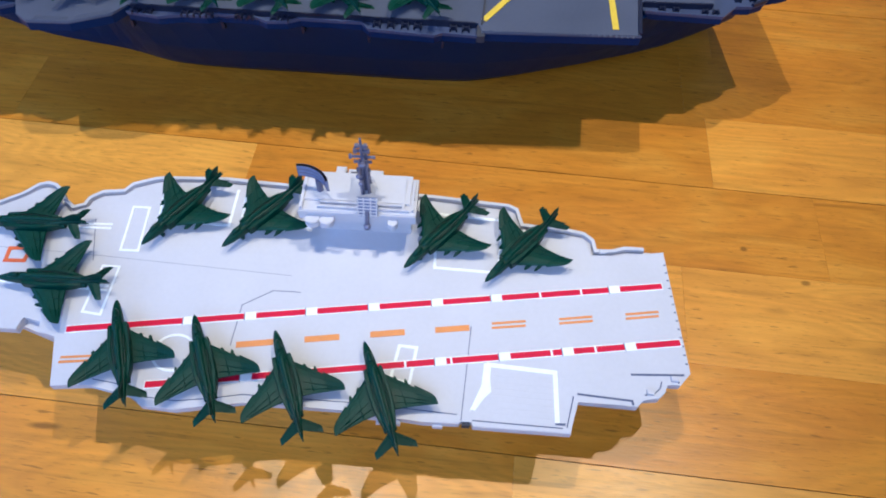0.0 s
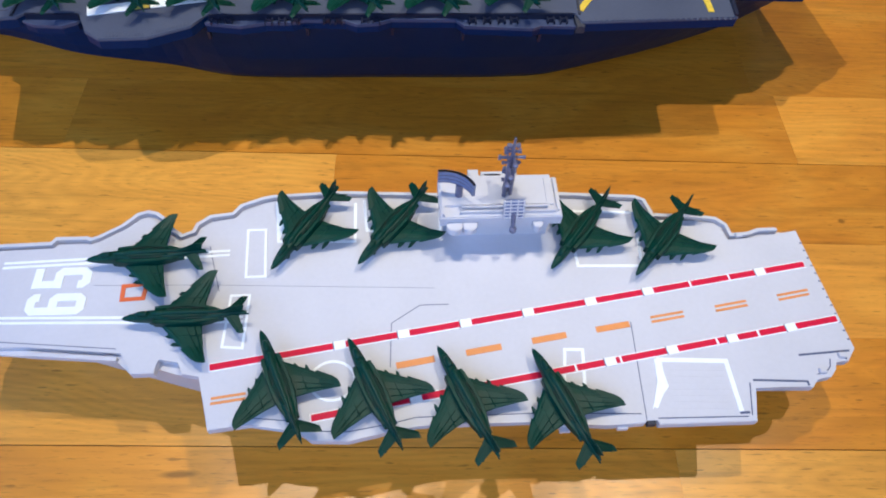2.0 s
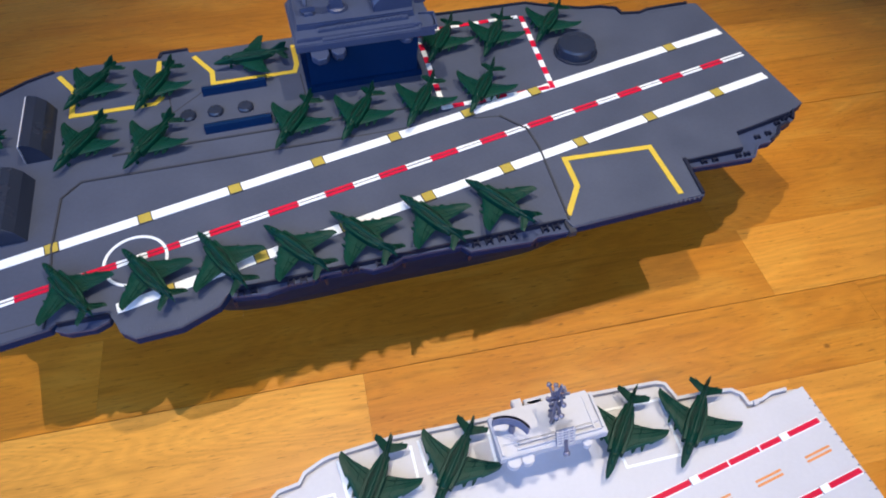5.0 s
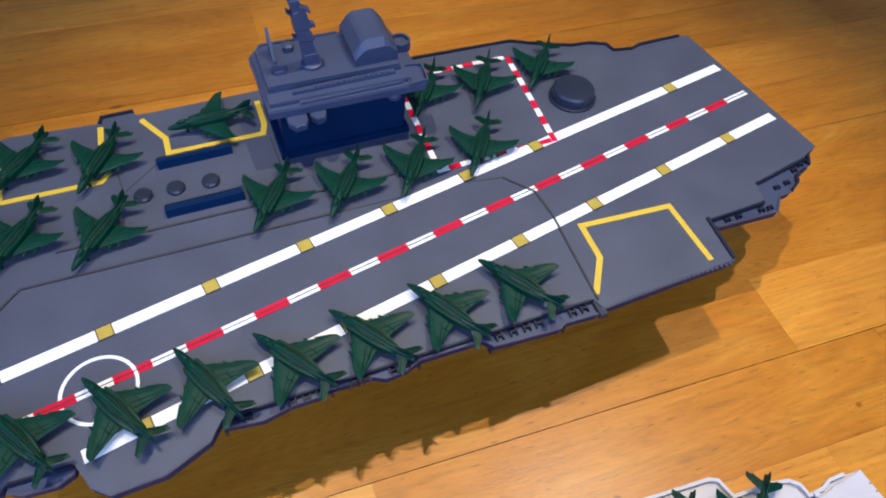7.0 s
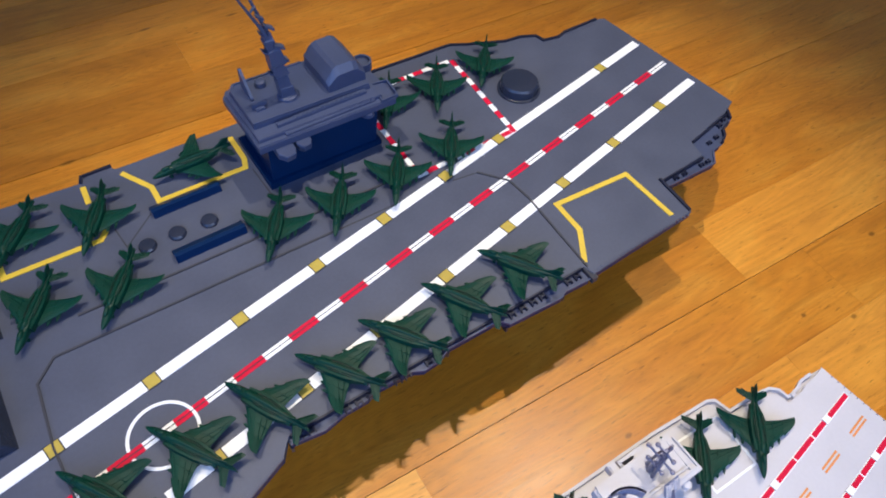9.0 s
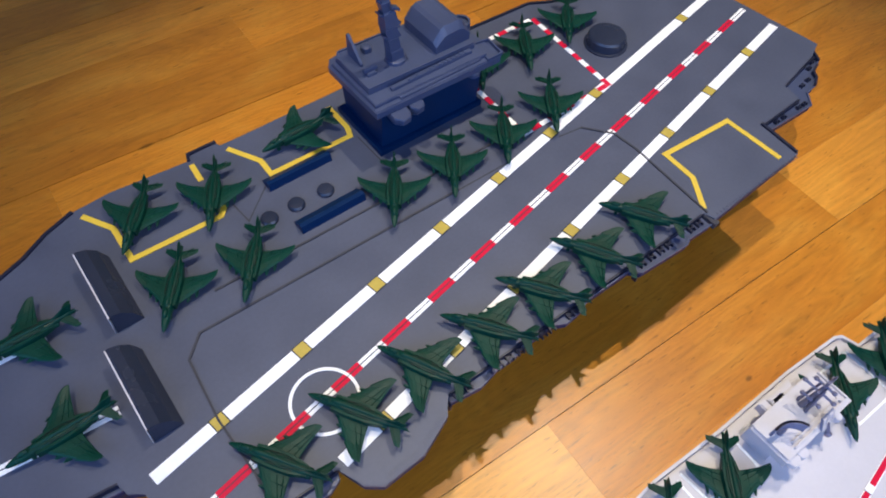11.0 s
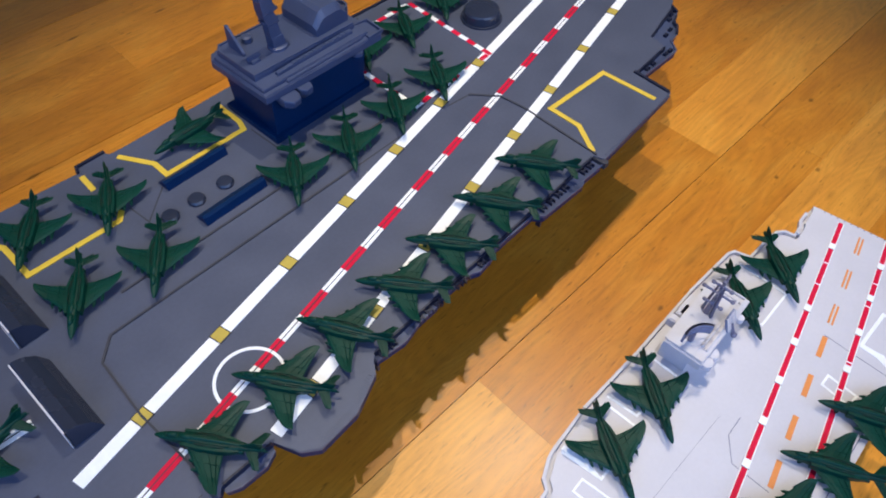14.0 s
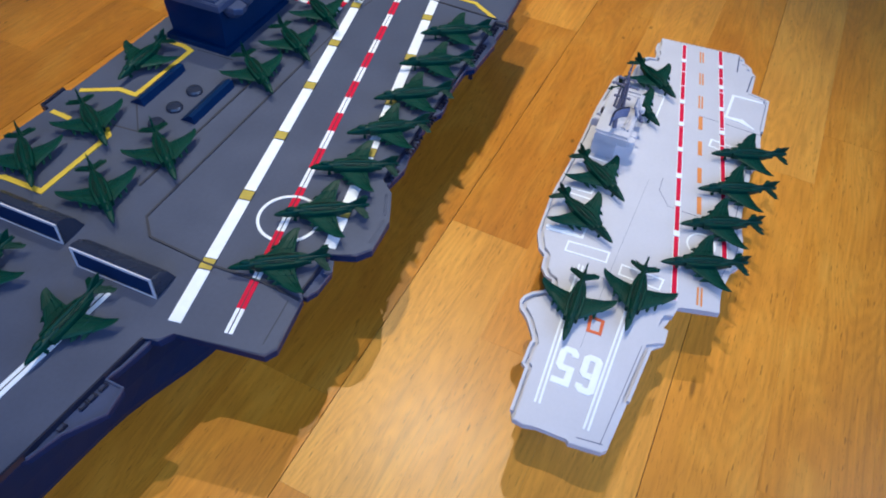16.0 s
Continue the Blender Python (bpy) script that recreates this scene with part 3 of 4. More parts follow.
    Q("tub_shelf", box(7.2, 8.4, 17.0, 18.8, Z + 4.4, Z + 4.6, bevel=0.05))
    # raised lip round the roof
    Q("roof_lip", strip([(7.05, 15.2), (-1.8, 15.5), (-1.8, 19.5), (-1.45, 20.0), (3.9, 19.85)], 0.14, Z + 5.4, Z + 5.5))
    # mast with stubby arms, leaning forward
    mx = lambda h: 1.45 - 0.12 * h
    Q("mast", loft([[(mx(h) + ox + dx * s, 17.0 + dy * s + 0.04 * h, Z + 5.3 + h) for dx, dy in ((-0.5, -0.42), (0.5, -0.42), (0.5, 0.42), (-0.5, 0.42))] for h, s, ox in (
        (0, 1.05, 0), (1.1, 0.98, 0.05), (1.15, 0.9, 0), (2.1, 0.84, 0), (2.2, 1.05, 0.06), (3.0, 0.92, -0.06), (3.1, 1.1, 0.04), (4.2, 0.9, 0.06), (4.3, 0.66, 0), (5.0, 0.74, -0.06), (5.1, 0.6, 0), (5.6, 0.5, 0))]), SLATE, "tall plastic mast with stubby arms and a forked top")
    for px, py, qx, qy in ((-0.05, -0.12, -0.75, -0.35), (0.1, 0.12, 0.1, 0.5)):
        Q("mast_prong", rod((mx(5.4) + px, 17.2 + py, Z + 10.7), (mx(5.4) - 0.8 + qx, 17.3 + qy, Z + 14.0), 0.15, 6, r2=0.08))
    Q("mast_brace", rod((mx(7) - 0.75, 17.1, Z + 12.5), (mx(7) - 0.15, 17.5, Z + 12.7), 0.08, 6))
    Q("mast_collar", loft(round_rings(1.45, 17.0, ((0.78, Z + 5.38), (0.75, Z + 5.6), (0.62, Z + 5.68)), 16)))
    for h, x0, x1, y0, y1, up in ((2.0, -0.8, -0.2, -0.3, 0.1, 0.5), (2.9, 0.2, 0.85, -0.2, 0.3, 0.3), (3.7, -0.75, -0.2, -0.2, 0.3, 0.55), (4.2, 0.1, 0.75, -0.5, 0.0, 0.4), (5.0, -0.5, 0.1, 0.0, 0.45, 0.5), (5.7, -0.1, 0.5, -0.3, 0.1, 0.45), (6.5, -0.4, 0.1, -0.1, 0.2, 0.4)):
        c, e = mx(h), Z + 5.3 + h
        Q("mast_arm", loft([[(c + x0, 17.1 + y0, e + up), (c + x1, 17.1 + y0, e), (c + x1, 17.1 + y0, e + 0.22), (c + x0, 17.1 + y0, e + up + 0.16)], [(c + x0, 17.1 + y1, e + up), (c + x1, 17.1 + y1, e), (c + x1, 17.1 + y1, e + 0.22), (c + x0, 17.1 + y1, e + up + 0.16)]]))
    # radar fin on a pedestal at the fore end
    bm = loft([[(-1.0 + dx, y, Z + 5.4 + h) for y, h in ((19.4, 0), (19.4, 1.75), (19.2, 1.8), (17.75, 0.2), (17.7, 0))] for dx in (0, 0.2)])
    Q("radar_fin", bm)
    Q("pedestal", box(-1.15, -0.45, 16.5, 17.2, Z + 5.4, Z + 5.62, bevel=0.05))
    Q("pedestal_head", box(-1.35, -0.25, 16.72, 16.98, Z + 5.62, Z + 5.95, bevel=0.05))
    Q("pedestal", loft(round_rings(0.3, 19.0, ((0.4, Z + 5.4), (0.4, Z + 5.8), (0.25, Z + 5.9)), 14)))


build_large()

# ---- the small carrier ----
SD = 5.49
small = thing("aircraft_carrier_model", 3, -21.5, 0, "small pale grey plastic toy aircraft carrier standing on oak parquet", "toy ship", "toy aircraft carriers")

# outline, with 1 where a rim and a gutter run along the edge
S_OUT = [(-20.4, -22.8, 0), (-20.1, -23.1, 0), (-16.5, -23.5, 1), (-12.1, -23.95, 1), (-11.3, -24.75, 0), (-10.2, -24.75, 0), (-10.1, -24.0, 0), (-9.1, -24.2, 0), (-8.9, -24.85, 0), (-8.0, -25.0, 0), (-7.3, -27.7, 0),
         (-5.4, -27.5, 0), (-3.2, -27.9, 0), (-2.5, -28.4, 0), (-0.8, -28.5, 0), (0.8, -28.2, 0), (2.4, -27.9, 0), (3.4, -27.9, 0), (8.5, -27.95, 0), (8.8, -28.2, 0), (10.4, -28.2, 0), (11.5, -28.3, 0), (13.3, -28.25, 0), (13.4, -28.1, 0), (13.9, -28.1, 0), (14.0, -28.35, 0), (18.8, -28.4, 0),
         (19.2, -26.7, 0), (22.2, -26.8, 0), (22.5, -26.4, 0), (23.3, -26.3, 0), (23.7, -25.9, 0), (23.8, -25.5, 0), (24.5, -25.5, 0), (25.1, -24.8, 0),
         (24.5, -17.4, 0), (23.4, -17.3, 1), (22.3, -17.3, 1), (21.6, -17.55, 1), (20.6, -17.6, 1), (20.5, -16.9, 1), (20.0, -16.45, 1), (18.9, -16.25, 1), (16.4, -16.1, 1), (16.1, -15.0, 1), (15.6, -14.75, 1), (10.8, -14.4, 1),
         (3.9, -14.3, 1), (-1.6, -14.0, 1), (-5.3, -14.2, 1), (-5.8, -14.3, 1), (-7.0, -14.8, 1), (-7.4, -15.35, 1), (-8.6, -15.5, 1), (-9.25, -16.0, 1), (-9.4, -16.5, 1), (-10.0, -16.75, 1), (-10.7, -16.2, 1), (-11.1, -15.6, 1), (-11.6, -15.2, 1),
         (-12.1, -15.08, 1), (-12.6, -15.25, 1), (-12.9, -15.6, 1), (-13.3, -16.0, 1), (-14.4, -16.7, 1), (-14.8, -16.85, 1), (-15.0, -16.75, 1), (-16.6, -16.75, 1), (-16.8, -17.05, 1), (-20.0, -17.15, 1),
         (-20.5, -17.4, 0), (-20.6, -18.1, 0), (-20.4, -18.9, 0), (-20.4, -20.7, 0), (-20.6, -20.9, 0)]


def build_small():
    P = lambda name, bm, mat, parent=small, label="", smooth=False: part(name, bm, mat, parent, label, smooth)
    poly, flags = [p[:2] for p in S_OUT], [p[2] for p in S_OUT]
    P("hull", loft(hull_rings([(-17.0, -21.2, -19.6, -22.2, -18.2, 0.4), (-13, -22.4, -18.4, -23.4, -17.4, 0), (-8, -23.9, -17.6, -25, -16.4, 0), (0, -24.4, -17.4, -26.4, -15.4, 0),
                               (12, -24.4, -17.4, -26.6, -15.6, 0), (18, -24, -17.8, -26, -17, 0.1), (22.0, -22.8, -19, -24.6, -18, 0.8)], (0, SD - 0.5))), LIGHT, label="pale grey plastic hull under the deck")
    P("deck_base", prism(poly, SD - 0.5, SD - 0.3, bevel=0.04), LIGHT)
    deck = P("flight_deck", prism(inset(poly, flags, 0.36), SD - 0.3, SD, bevel=0.04), LIGHT, label="pale grey flight deck with red and white stripes")
    # a rim along the flagged edges, with a gutter inside it
    run = []
    for p in S_OUT + [(0, 0, 0)]:
        if p[2]:
            run.append(p[:2])
        else:
            if len(run) > 1:
                P("rim", strip(run, 0.2, SD - 0.3, SD + 0.02), LIGHT)
            run = []
    z = SD + 0.02

    layer = [0]

    def paint(name, pts, width, mat):
        layer[0] += 1
        return P(name, strip(pts, width, SD - 0.02, z + 0.004 * (layer[0] % 4)), mat, deck)

    # red stripes edged with white, with white squares and narrow breaks
    for a, b, marks, breaks in (((-7.6, -24.6), (24.2, -19.7), (21.5, 15.0, 11.8, 8.4, 5.1, 1.9, -1.3), (19.65, 17.4, 11.55)), ((-2.6, -27.35), (24.8, -23.1), (22.1, 18.8, 15.5, 12.2, 2.4), (20.25, 17.95, 12.75, 10.4))):
        paint("white_border", [a, b], 0.45, WHITE)
        x = b[0] - 0.05
        for mx in marks:
            P("red_stripe", strip([at_x(a, b, x), at_x(a, b, mx + 0.3)], 0.33, SD - 0.02, z + 0.03), RED, deck)
            P("white_mark", strip([at_x(a, b, mx + 0.3), at_x(a, b, mx - 0.3)], 0.46, SD - 0.02, z + 0.035), WHITE, deck)
            P("mark_joint", strip([at_x(a, b, mx - 0.28), at_x(a, b, mx - 0.33)], 0.46, SD - 0.02, z + 0.039), SEAM, deck)
            x = mx - 0.3
        P("red_stripe", strip([at_x(a, b, x), at_x(a, b, a[0] + 0.05)], 0.33, SD - 0.02, z + 0.03), RED, deck)
        for mx in breaks:
            P("stripe_break", strip([at_x(a, b, mx + 0.05), at_x(a, b, mx - 0.05)], 0.40, SD - 0.02, z + 0.043), WHITE, deck)
    for x0, x1, y0, y1, split in ((-7.3, -5.7, -26.3, -26.1, 1), (1.5, 3.4, -24.85, -24.55, 0), (5.0, 6.8, -24.3, -24.02, 0), (8.4, 10.2, -23.78, -23.5, 0), (11.8, 13.6, -23.27, -23.0, 0),
                                  (14.8, 16.6, -22.8, -22.53, 1), (18.4, 20.2, -22.28, -22.0, 1), (22.0, 23.8, -21.74, -21.45, 1)):
        if split:
            for d in (-0.13, 0.13):
                paint("orange_dash", [(x0, y0 + d), (x1, y1 + d)], 0.13, ORANGE)
        else:
            paint("orange_dash", [(x0, y0), (x1, y1)], 0.34, ORANGE)

    def outline(pts, width, mat, name="white_outline"):
        paint(name, list(pts) + [pts[0]], width, mat)

    outline([(-6.45, -16.5), (-5.5, -16.5), (-5.3, -19.5), (-6.3, -19.5)], 0.13, WHITE)
    outline([(-6.95, -20.6), (-6.0, -20.6), (-6.1, -23.6), (-7.1, -23.5)], 0.13, WHITE)
    outline([(10.0, -24.3), (10.9, -24.35), (10.7, -26.3), (9.7, -26.2)], 0.16, WHITE)
    outline([(-12.5, -19.85), (-11.35, -19.75), (-11.4, -20.6), (-12.45, -20.65)], 0.22, SCARLET, "orange_square")
    for a, b in (((-7.3, -17.95), (-18.9, -18.4)), ((-6.2, -22.0), (-19.4, -21.6))):
        for d in (-0.14, 0.14):
            paint("catapult_line", [(a[0], a[1] + d), (b[0], b[1] + d)], 0.14, WHITE)
    paint("landing_circle", [(-1.6 + 1.08 * math.cos(k * math.pi / 20), -25.5 + 1.0 * math.sin(k * math.pi / 20)) for k in range(41)], 0.13, WHITE)
    paint("lift_outline", [(13.95, -27.5), (14.6, -26.5), (14.7, -25.05), (18.1, -25.25), (18.15, -27.9)], 0.24, WHITE)
    P("lift_wedge", prism([(13.8, -27.6), (14.85, -26.5), (14.7, -25.0), (14.45, -25.0), (14.35, -26.2)], SD - 0.02, z + 0.02), WHITE, deck)
    for pts in ([(-5.0, -14.6), (-4.75, -17.3), (-0.6, -17.4), (-0.6, -14.8)], [(-0.1, -14.6), (0.05, -16.7), (4.1, -17.2), (4.2, -15.0)], [(11.4, -15.9), (11.5, -19.4), (15.05, -19.5), (15.3, -15.9), (11.4, -15.7)]):
        paint("lift_outline", pts, 0.16, WHITE)
    P("lift_wedge", prism([(-4.75, -17.3), (-4.9, -14.5), (-4.55, -14.5), (-4.35, -16.2)], SD - 0.02, z + 0.02), WHITE, deck)
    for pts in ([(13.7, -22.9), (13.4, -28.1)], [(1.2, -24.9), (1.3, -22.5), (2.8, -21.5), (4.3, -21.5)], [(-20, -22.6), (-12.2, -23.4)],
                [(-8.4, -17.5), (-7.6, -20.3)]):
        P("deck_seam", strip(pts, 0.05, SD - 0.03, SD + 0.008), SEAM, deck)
    # dark strips painting the shade in grooves that set off the rim along the port edge and the stern steps
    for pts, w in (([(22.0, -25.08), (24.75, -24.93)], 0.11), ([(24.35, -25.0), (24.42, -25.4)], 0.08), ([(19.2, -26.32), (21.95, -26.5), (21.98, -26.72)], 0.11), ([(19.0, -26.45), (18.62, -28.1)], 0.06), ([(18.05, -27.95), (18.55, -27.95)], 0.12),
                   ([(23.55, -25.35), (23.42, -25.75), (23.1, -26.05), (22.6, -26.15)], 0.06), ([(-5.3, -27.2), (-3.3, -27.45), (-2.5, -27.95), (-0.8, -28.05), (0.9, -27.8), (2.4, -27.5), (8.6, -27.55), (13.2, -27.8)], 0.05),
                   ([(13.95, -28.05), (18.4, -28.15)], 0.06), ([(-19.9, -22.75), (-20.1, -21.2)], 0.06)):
        P("rim_groove_shade", strip(pts, w, SD - 0.03, SD + 0.010), GROOVE_SHADE, deck)
    for k in range(13):
        y = -24.3 + k * 0.5
        x = 25.02 - (y + 24.8) * 0.081
        P("stern_notch", box(x - 0.10, x + 0.03, y - 0.05, y + 0.05, SD - 0.3, SD + 0.008), SEAM)
    for k in range(7):
        P("lift_groove", strip([(14.9, -25.6 - k * 0.33), (18.0, -25.75 - k * 0.33)], 0.035, SD - 0.02, SD + 0.006), LIGHT, deck)
        P("lift_groove", strip([(11.6, -16.2 - k * 0.45), (15.1, -16.3 - k * 0.45)], 0.035, SD - 0.02, SD + 0.006), LIGHT, deck)
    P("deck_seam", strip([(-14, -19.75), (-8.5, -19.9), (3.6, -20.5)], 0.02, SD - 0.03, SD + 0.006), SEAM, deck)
    P("seam_slot", box(13.45, 13.85, -28.3, -27.9, SD - 0.5, SD - 0.1, bevel=0.02), GAP)
    for x in (9.2, 9.9, 12.0):
        P("edge_fitting", box(x, x + 0.5, -28.4, -28.1, SD - 0.55, SD - 0.25, bevel=0.03), LIGHT)
    for x, y in ((22.9, -26.0), (24.2, -25.2), (21.0, -17.7)):
        P("edge_fitting", box(x - 0.18, x + 0.18, y - 0.14, y + 0.14, SD, SD + 0.16, bevel=0.03), LIGHT)
    # the deck number, in heavy chamfered block numerals that read towards starboard
    six = [(1.02, 2.3), (1.02, 2.52), (0.86, 2.68), (0.39, 2.68), (0.23, 2.52), (0.23, 0.38), (0.39, 0.22), (0.86, 0.22), (1.02, 0.38), (1.02, 1.42), (0.86, 1.58), (0.46, 1.58)]
    five = [(1.22, 2.67), (0.24, 2.67), (0.24, 1.62), (0.84, 1.62), (1.02, 1.45), (1.02, 0.40), (0.84, 0.22), (0.40, 0.22), (0.23, 0.40), (0.23, 0.62)]
    for path, y in ((six, -21.42), (five, -19.87)):
        bm = strip([(-14.25 - v, y + u) for u, v in path], 0.44, SD - 0.02, z + 0.02)
        bmesh.ops.remove_doubles(bm, verts=bm.verts, dist=1e-4)
        P("deck_number", bm, WHITE, deck, "white block numeral on the deck")
    build_small_island()


def build_small_island():
    P = lambda name, bm, mat, parent=small, label="", smooth=False: part(name, bm, mat, parent, label, smooth)
    Z = SD
    isl = P("island", box(4.7, 10.0, -17.2, -15.3, Z, Z + 2.1), LIGHT, label="pale grey island tower with a flat overhanging roof")
    Q = lambda name, bm, mat=LIGHT, label="": P(name, bm, mat, isl, label)
    Q("roof", box(3.95, 10.35, -18.0, -15.4, Z + 2.1, Z + 2.8, bevel=0.06))
    Q("roof_step", box(4.15, 10.0, -17.3, -15.3, Z + 2.8, Z + 2.92, bevel=0.04))
    for y, x0, x1 in ((-17.42, 5.1, 9.6), (-17.72, 5.0, 10.0)):
        Q("roof_rail", box(x0, x1, y - 0.06, y + 0.06, Z + 2.8, Z + 3.0, bevel=0.02))
    for x in (9.65, 10.15):
        Q("roof_rail", box(x - 0.06, x + 0.06, -17.7, -15.6, Z + 2.8, Z + 2.98, bevel=0.02))
    Q("roof_rail", box(4.05, 4.2, -17.9, -15.5, Z + 2.8, Z + 3.0, bevel=0.02))
    for x, r in ((4.72, 0.42), (5.5, 0.4), (9.1, 0.26)):
        pts = [(x - r, -17.9), (x - r, -18.15)] + [(x - r * math.cos(k * math.pi / 8), -18.15 - r * 0.9 * math.sin(k * math.pi / 8)) for k in range(1, 8)] + [(x + r, -18.15), (x + r, -17.9)]
        Q("bridge_wing", prism(pts, Z + 1.95, Z + 2.4, bevel=0.04))
    for x, w, y in ((5.9, 0.28, -14.7), (6.9, 0.5, -15.0), (7.3, 0.98, -14.85)):
        Q("rear_lug", box(x - w, x + w, -15.5, y, Z + 2.0, Z + 2.75, bevel=0.08))
    # curved radar screen on a post
    ang = [radians(100 - k * 9) for k in range(10)]
    out = [(4.15 + 1.65 * math.cos(a), -17.8 + 1.55 * math.sin(a)) for a in ang]
    inn = [(4.15 + 1.52 * math.cos(a), -17.8 + 1.42 * math.sin(a)) for a in ang]
    Q("radar_screen", prism(out + inn[::-1], Z + 3.75, Z + 4.6), SCREEN, "curved greyish blue radar screen")
    for h in (3.77, 4.03, 4.3, 4.58):
        Q("screen_bar", strip([(4.15 + 1.585 * math.cos(a), -17.8 + 1.485 * math.sin(a)) for a in ang], 0.17, Z + h - 0.02, Z + h + 0.02), CHROME)
    Q("radar_post", rod((5.0, -16.6, Z + 2.9), (5.0, -16.55, Z + 3.75), 0.2), CHROME)
    # mast with arms and antennas
    Q("mast", rod((7.5, -16.3, Z + 2.9), (7.5, -16.45, Z + 7.1), 0.2, 8, r2=0.06), CHROME, "dull metallic grey lattice mast with antennas")
    for y0, y1, x in ((-16.7, -16.6, 7.35), (-15.95, -16.15, 7.65), (-16.6, -16.55, 7.7)):
        Q("mast_leg", rod((x, y0, Z + 2.9), (x, y1, Z + 5.6), 0.11, 6, r2=0.08), CHROME)
    for h, w, x in ((1.2, 0.55, 7.4), (2.3, 0.95, 7.4), (2.8, 0.6, 7.6)):
        bar = Q("crossbar", rod((x, -16.4 - w, Z + 2.9 + h), (x, -16.4 + w, Z + 2.9 + h), 0.08, 6), CHROME)
        for k in (-1, 1):
            P("knob", loft([[(x + r * math.cos(a), -16.4 + k * w + r * math.sin(a), Z + 2.9 + h + q) for a in (2 * math.pi * i / 10 for i in range(10))] for r, q in ((0.08, -0.10), (0.15, -0.04), (0.15, 0.05), (0.08, 0.11))]), CHROME, bar)
    rnd = random.Random(7)
    for h, w in ((1.0, 0.26), (1.7, 0.3), (2.35, 0.42), (2.75, 0.62), (3.2, 0.34), (3.6, 0.22)):
        bm = rod((7.5 - w, -16.4, Z + 2.9 + h), (7.5 + w, -16.4, Z + 2.9 + h), 0.08)
        for k in (-1, 1):
            c, q = rnd.uniform(0.05, 0.10), rnd.uniform(0.07, 0.15)
            box(7.5 + k * w - c, 7.5 + k * w + c, -16.4 - c, -16.4 + c, Z + 2.9 + h - q, Z + 2.9 + h + q, bm)
        Q("mast_arm", bm, CHROME)
    # square lattice radar at the front edge
    tilt = lambda h: -18.05 + 0.42 * (h - 2.75)
    Q("radar_plate", loft([[(x, y, Z + h) for y, h in ((tilt(2.7), 2.7), (tilt(3.75), 3.75), (tilt(3.75) + 0.12, 3.7), (tilt(2.7) + 0.12, 2.65))] for x in (7.2, 8.3)]), SCREEN, "pale lattice radar plate")
    for k in range(6):
        h = 2.78 + k * 0.18
        Q("lattice_bar", box(7.22, 8.28, tilt(h) - 0.05, tilt(h) + 0.02, Z + h - 0.02, Z + h + 0.02))
    for x in (7.24, 7.56, 7.94, 8.26):
        Q("lattice_bar", loft([[(x - 0.04, tilt(h) - 0.06, Z + h), (x + 0.04, tilt(h) - 0.06, Z + h), (x + 0.04, tilt(h) + 0.02, Z + h), (x - 0.04, tilt(h) + 0.02, Z + h)] for h in (2.7, 3.75)]))
    Q("bracket", rod((7.75, -17.95, Z + 3.0), (7.75, -18.4, Z + 2.2), 0.12), CHROME)
    Q("bracket_knob", loft(round_rings(7.75, -18.4, ((0.12, Z + 2.05), (0.2, Z + 2.12), (0.2, Z + 2.3), (0.12, Z + 2.36)), 10)), CHROME)


build_small()


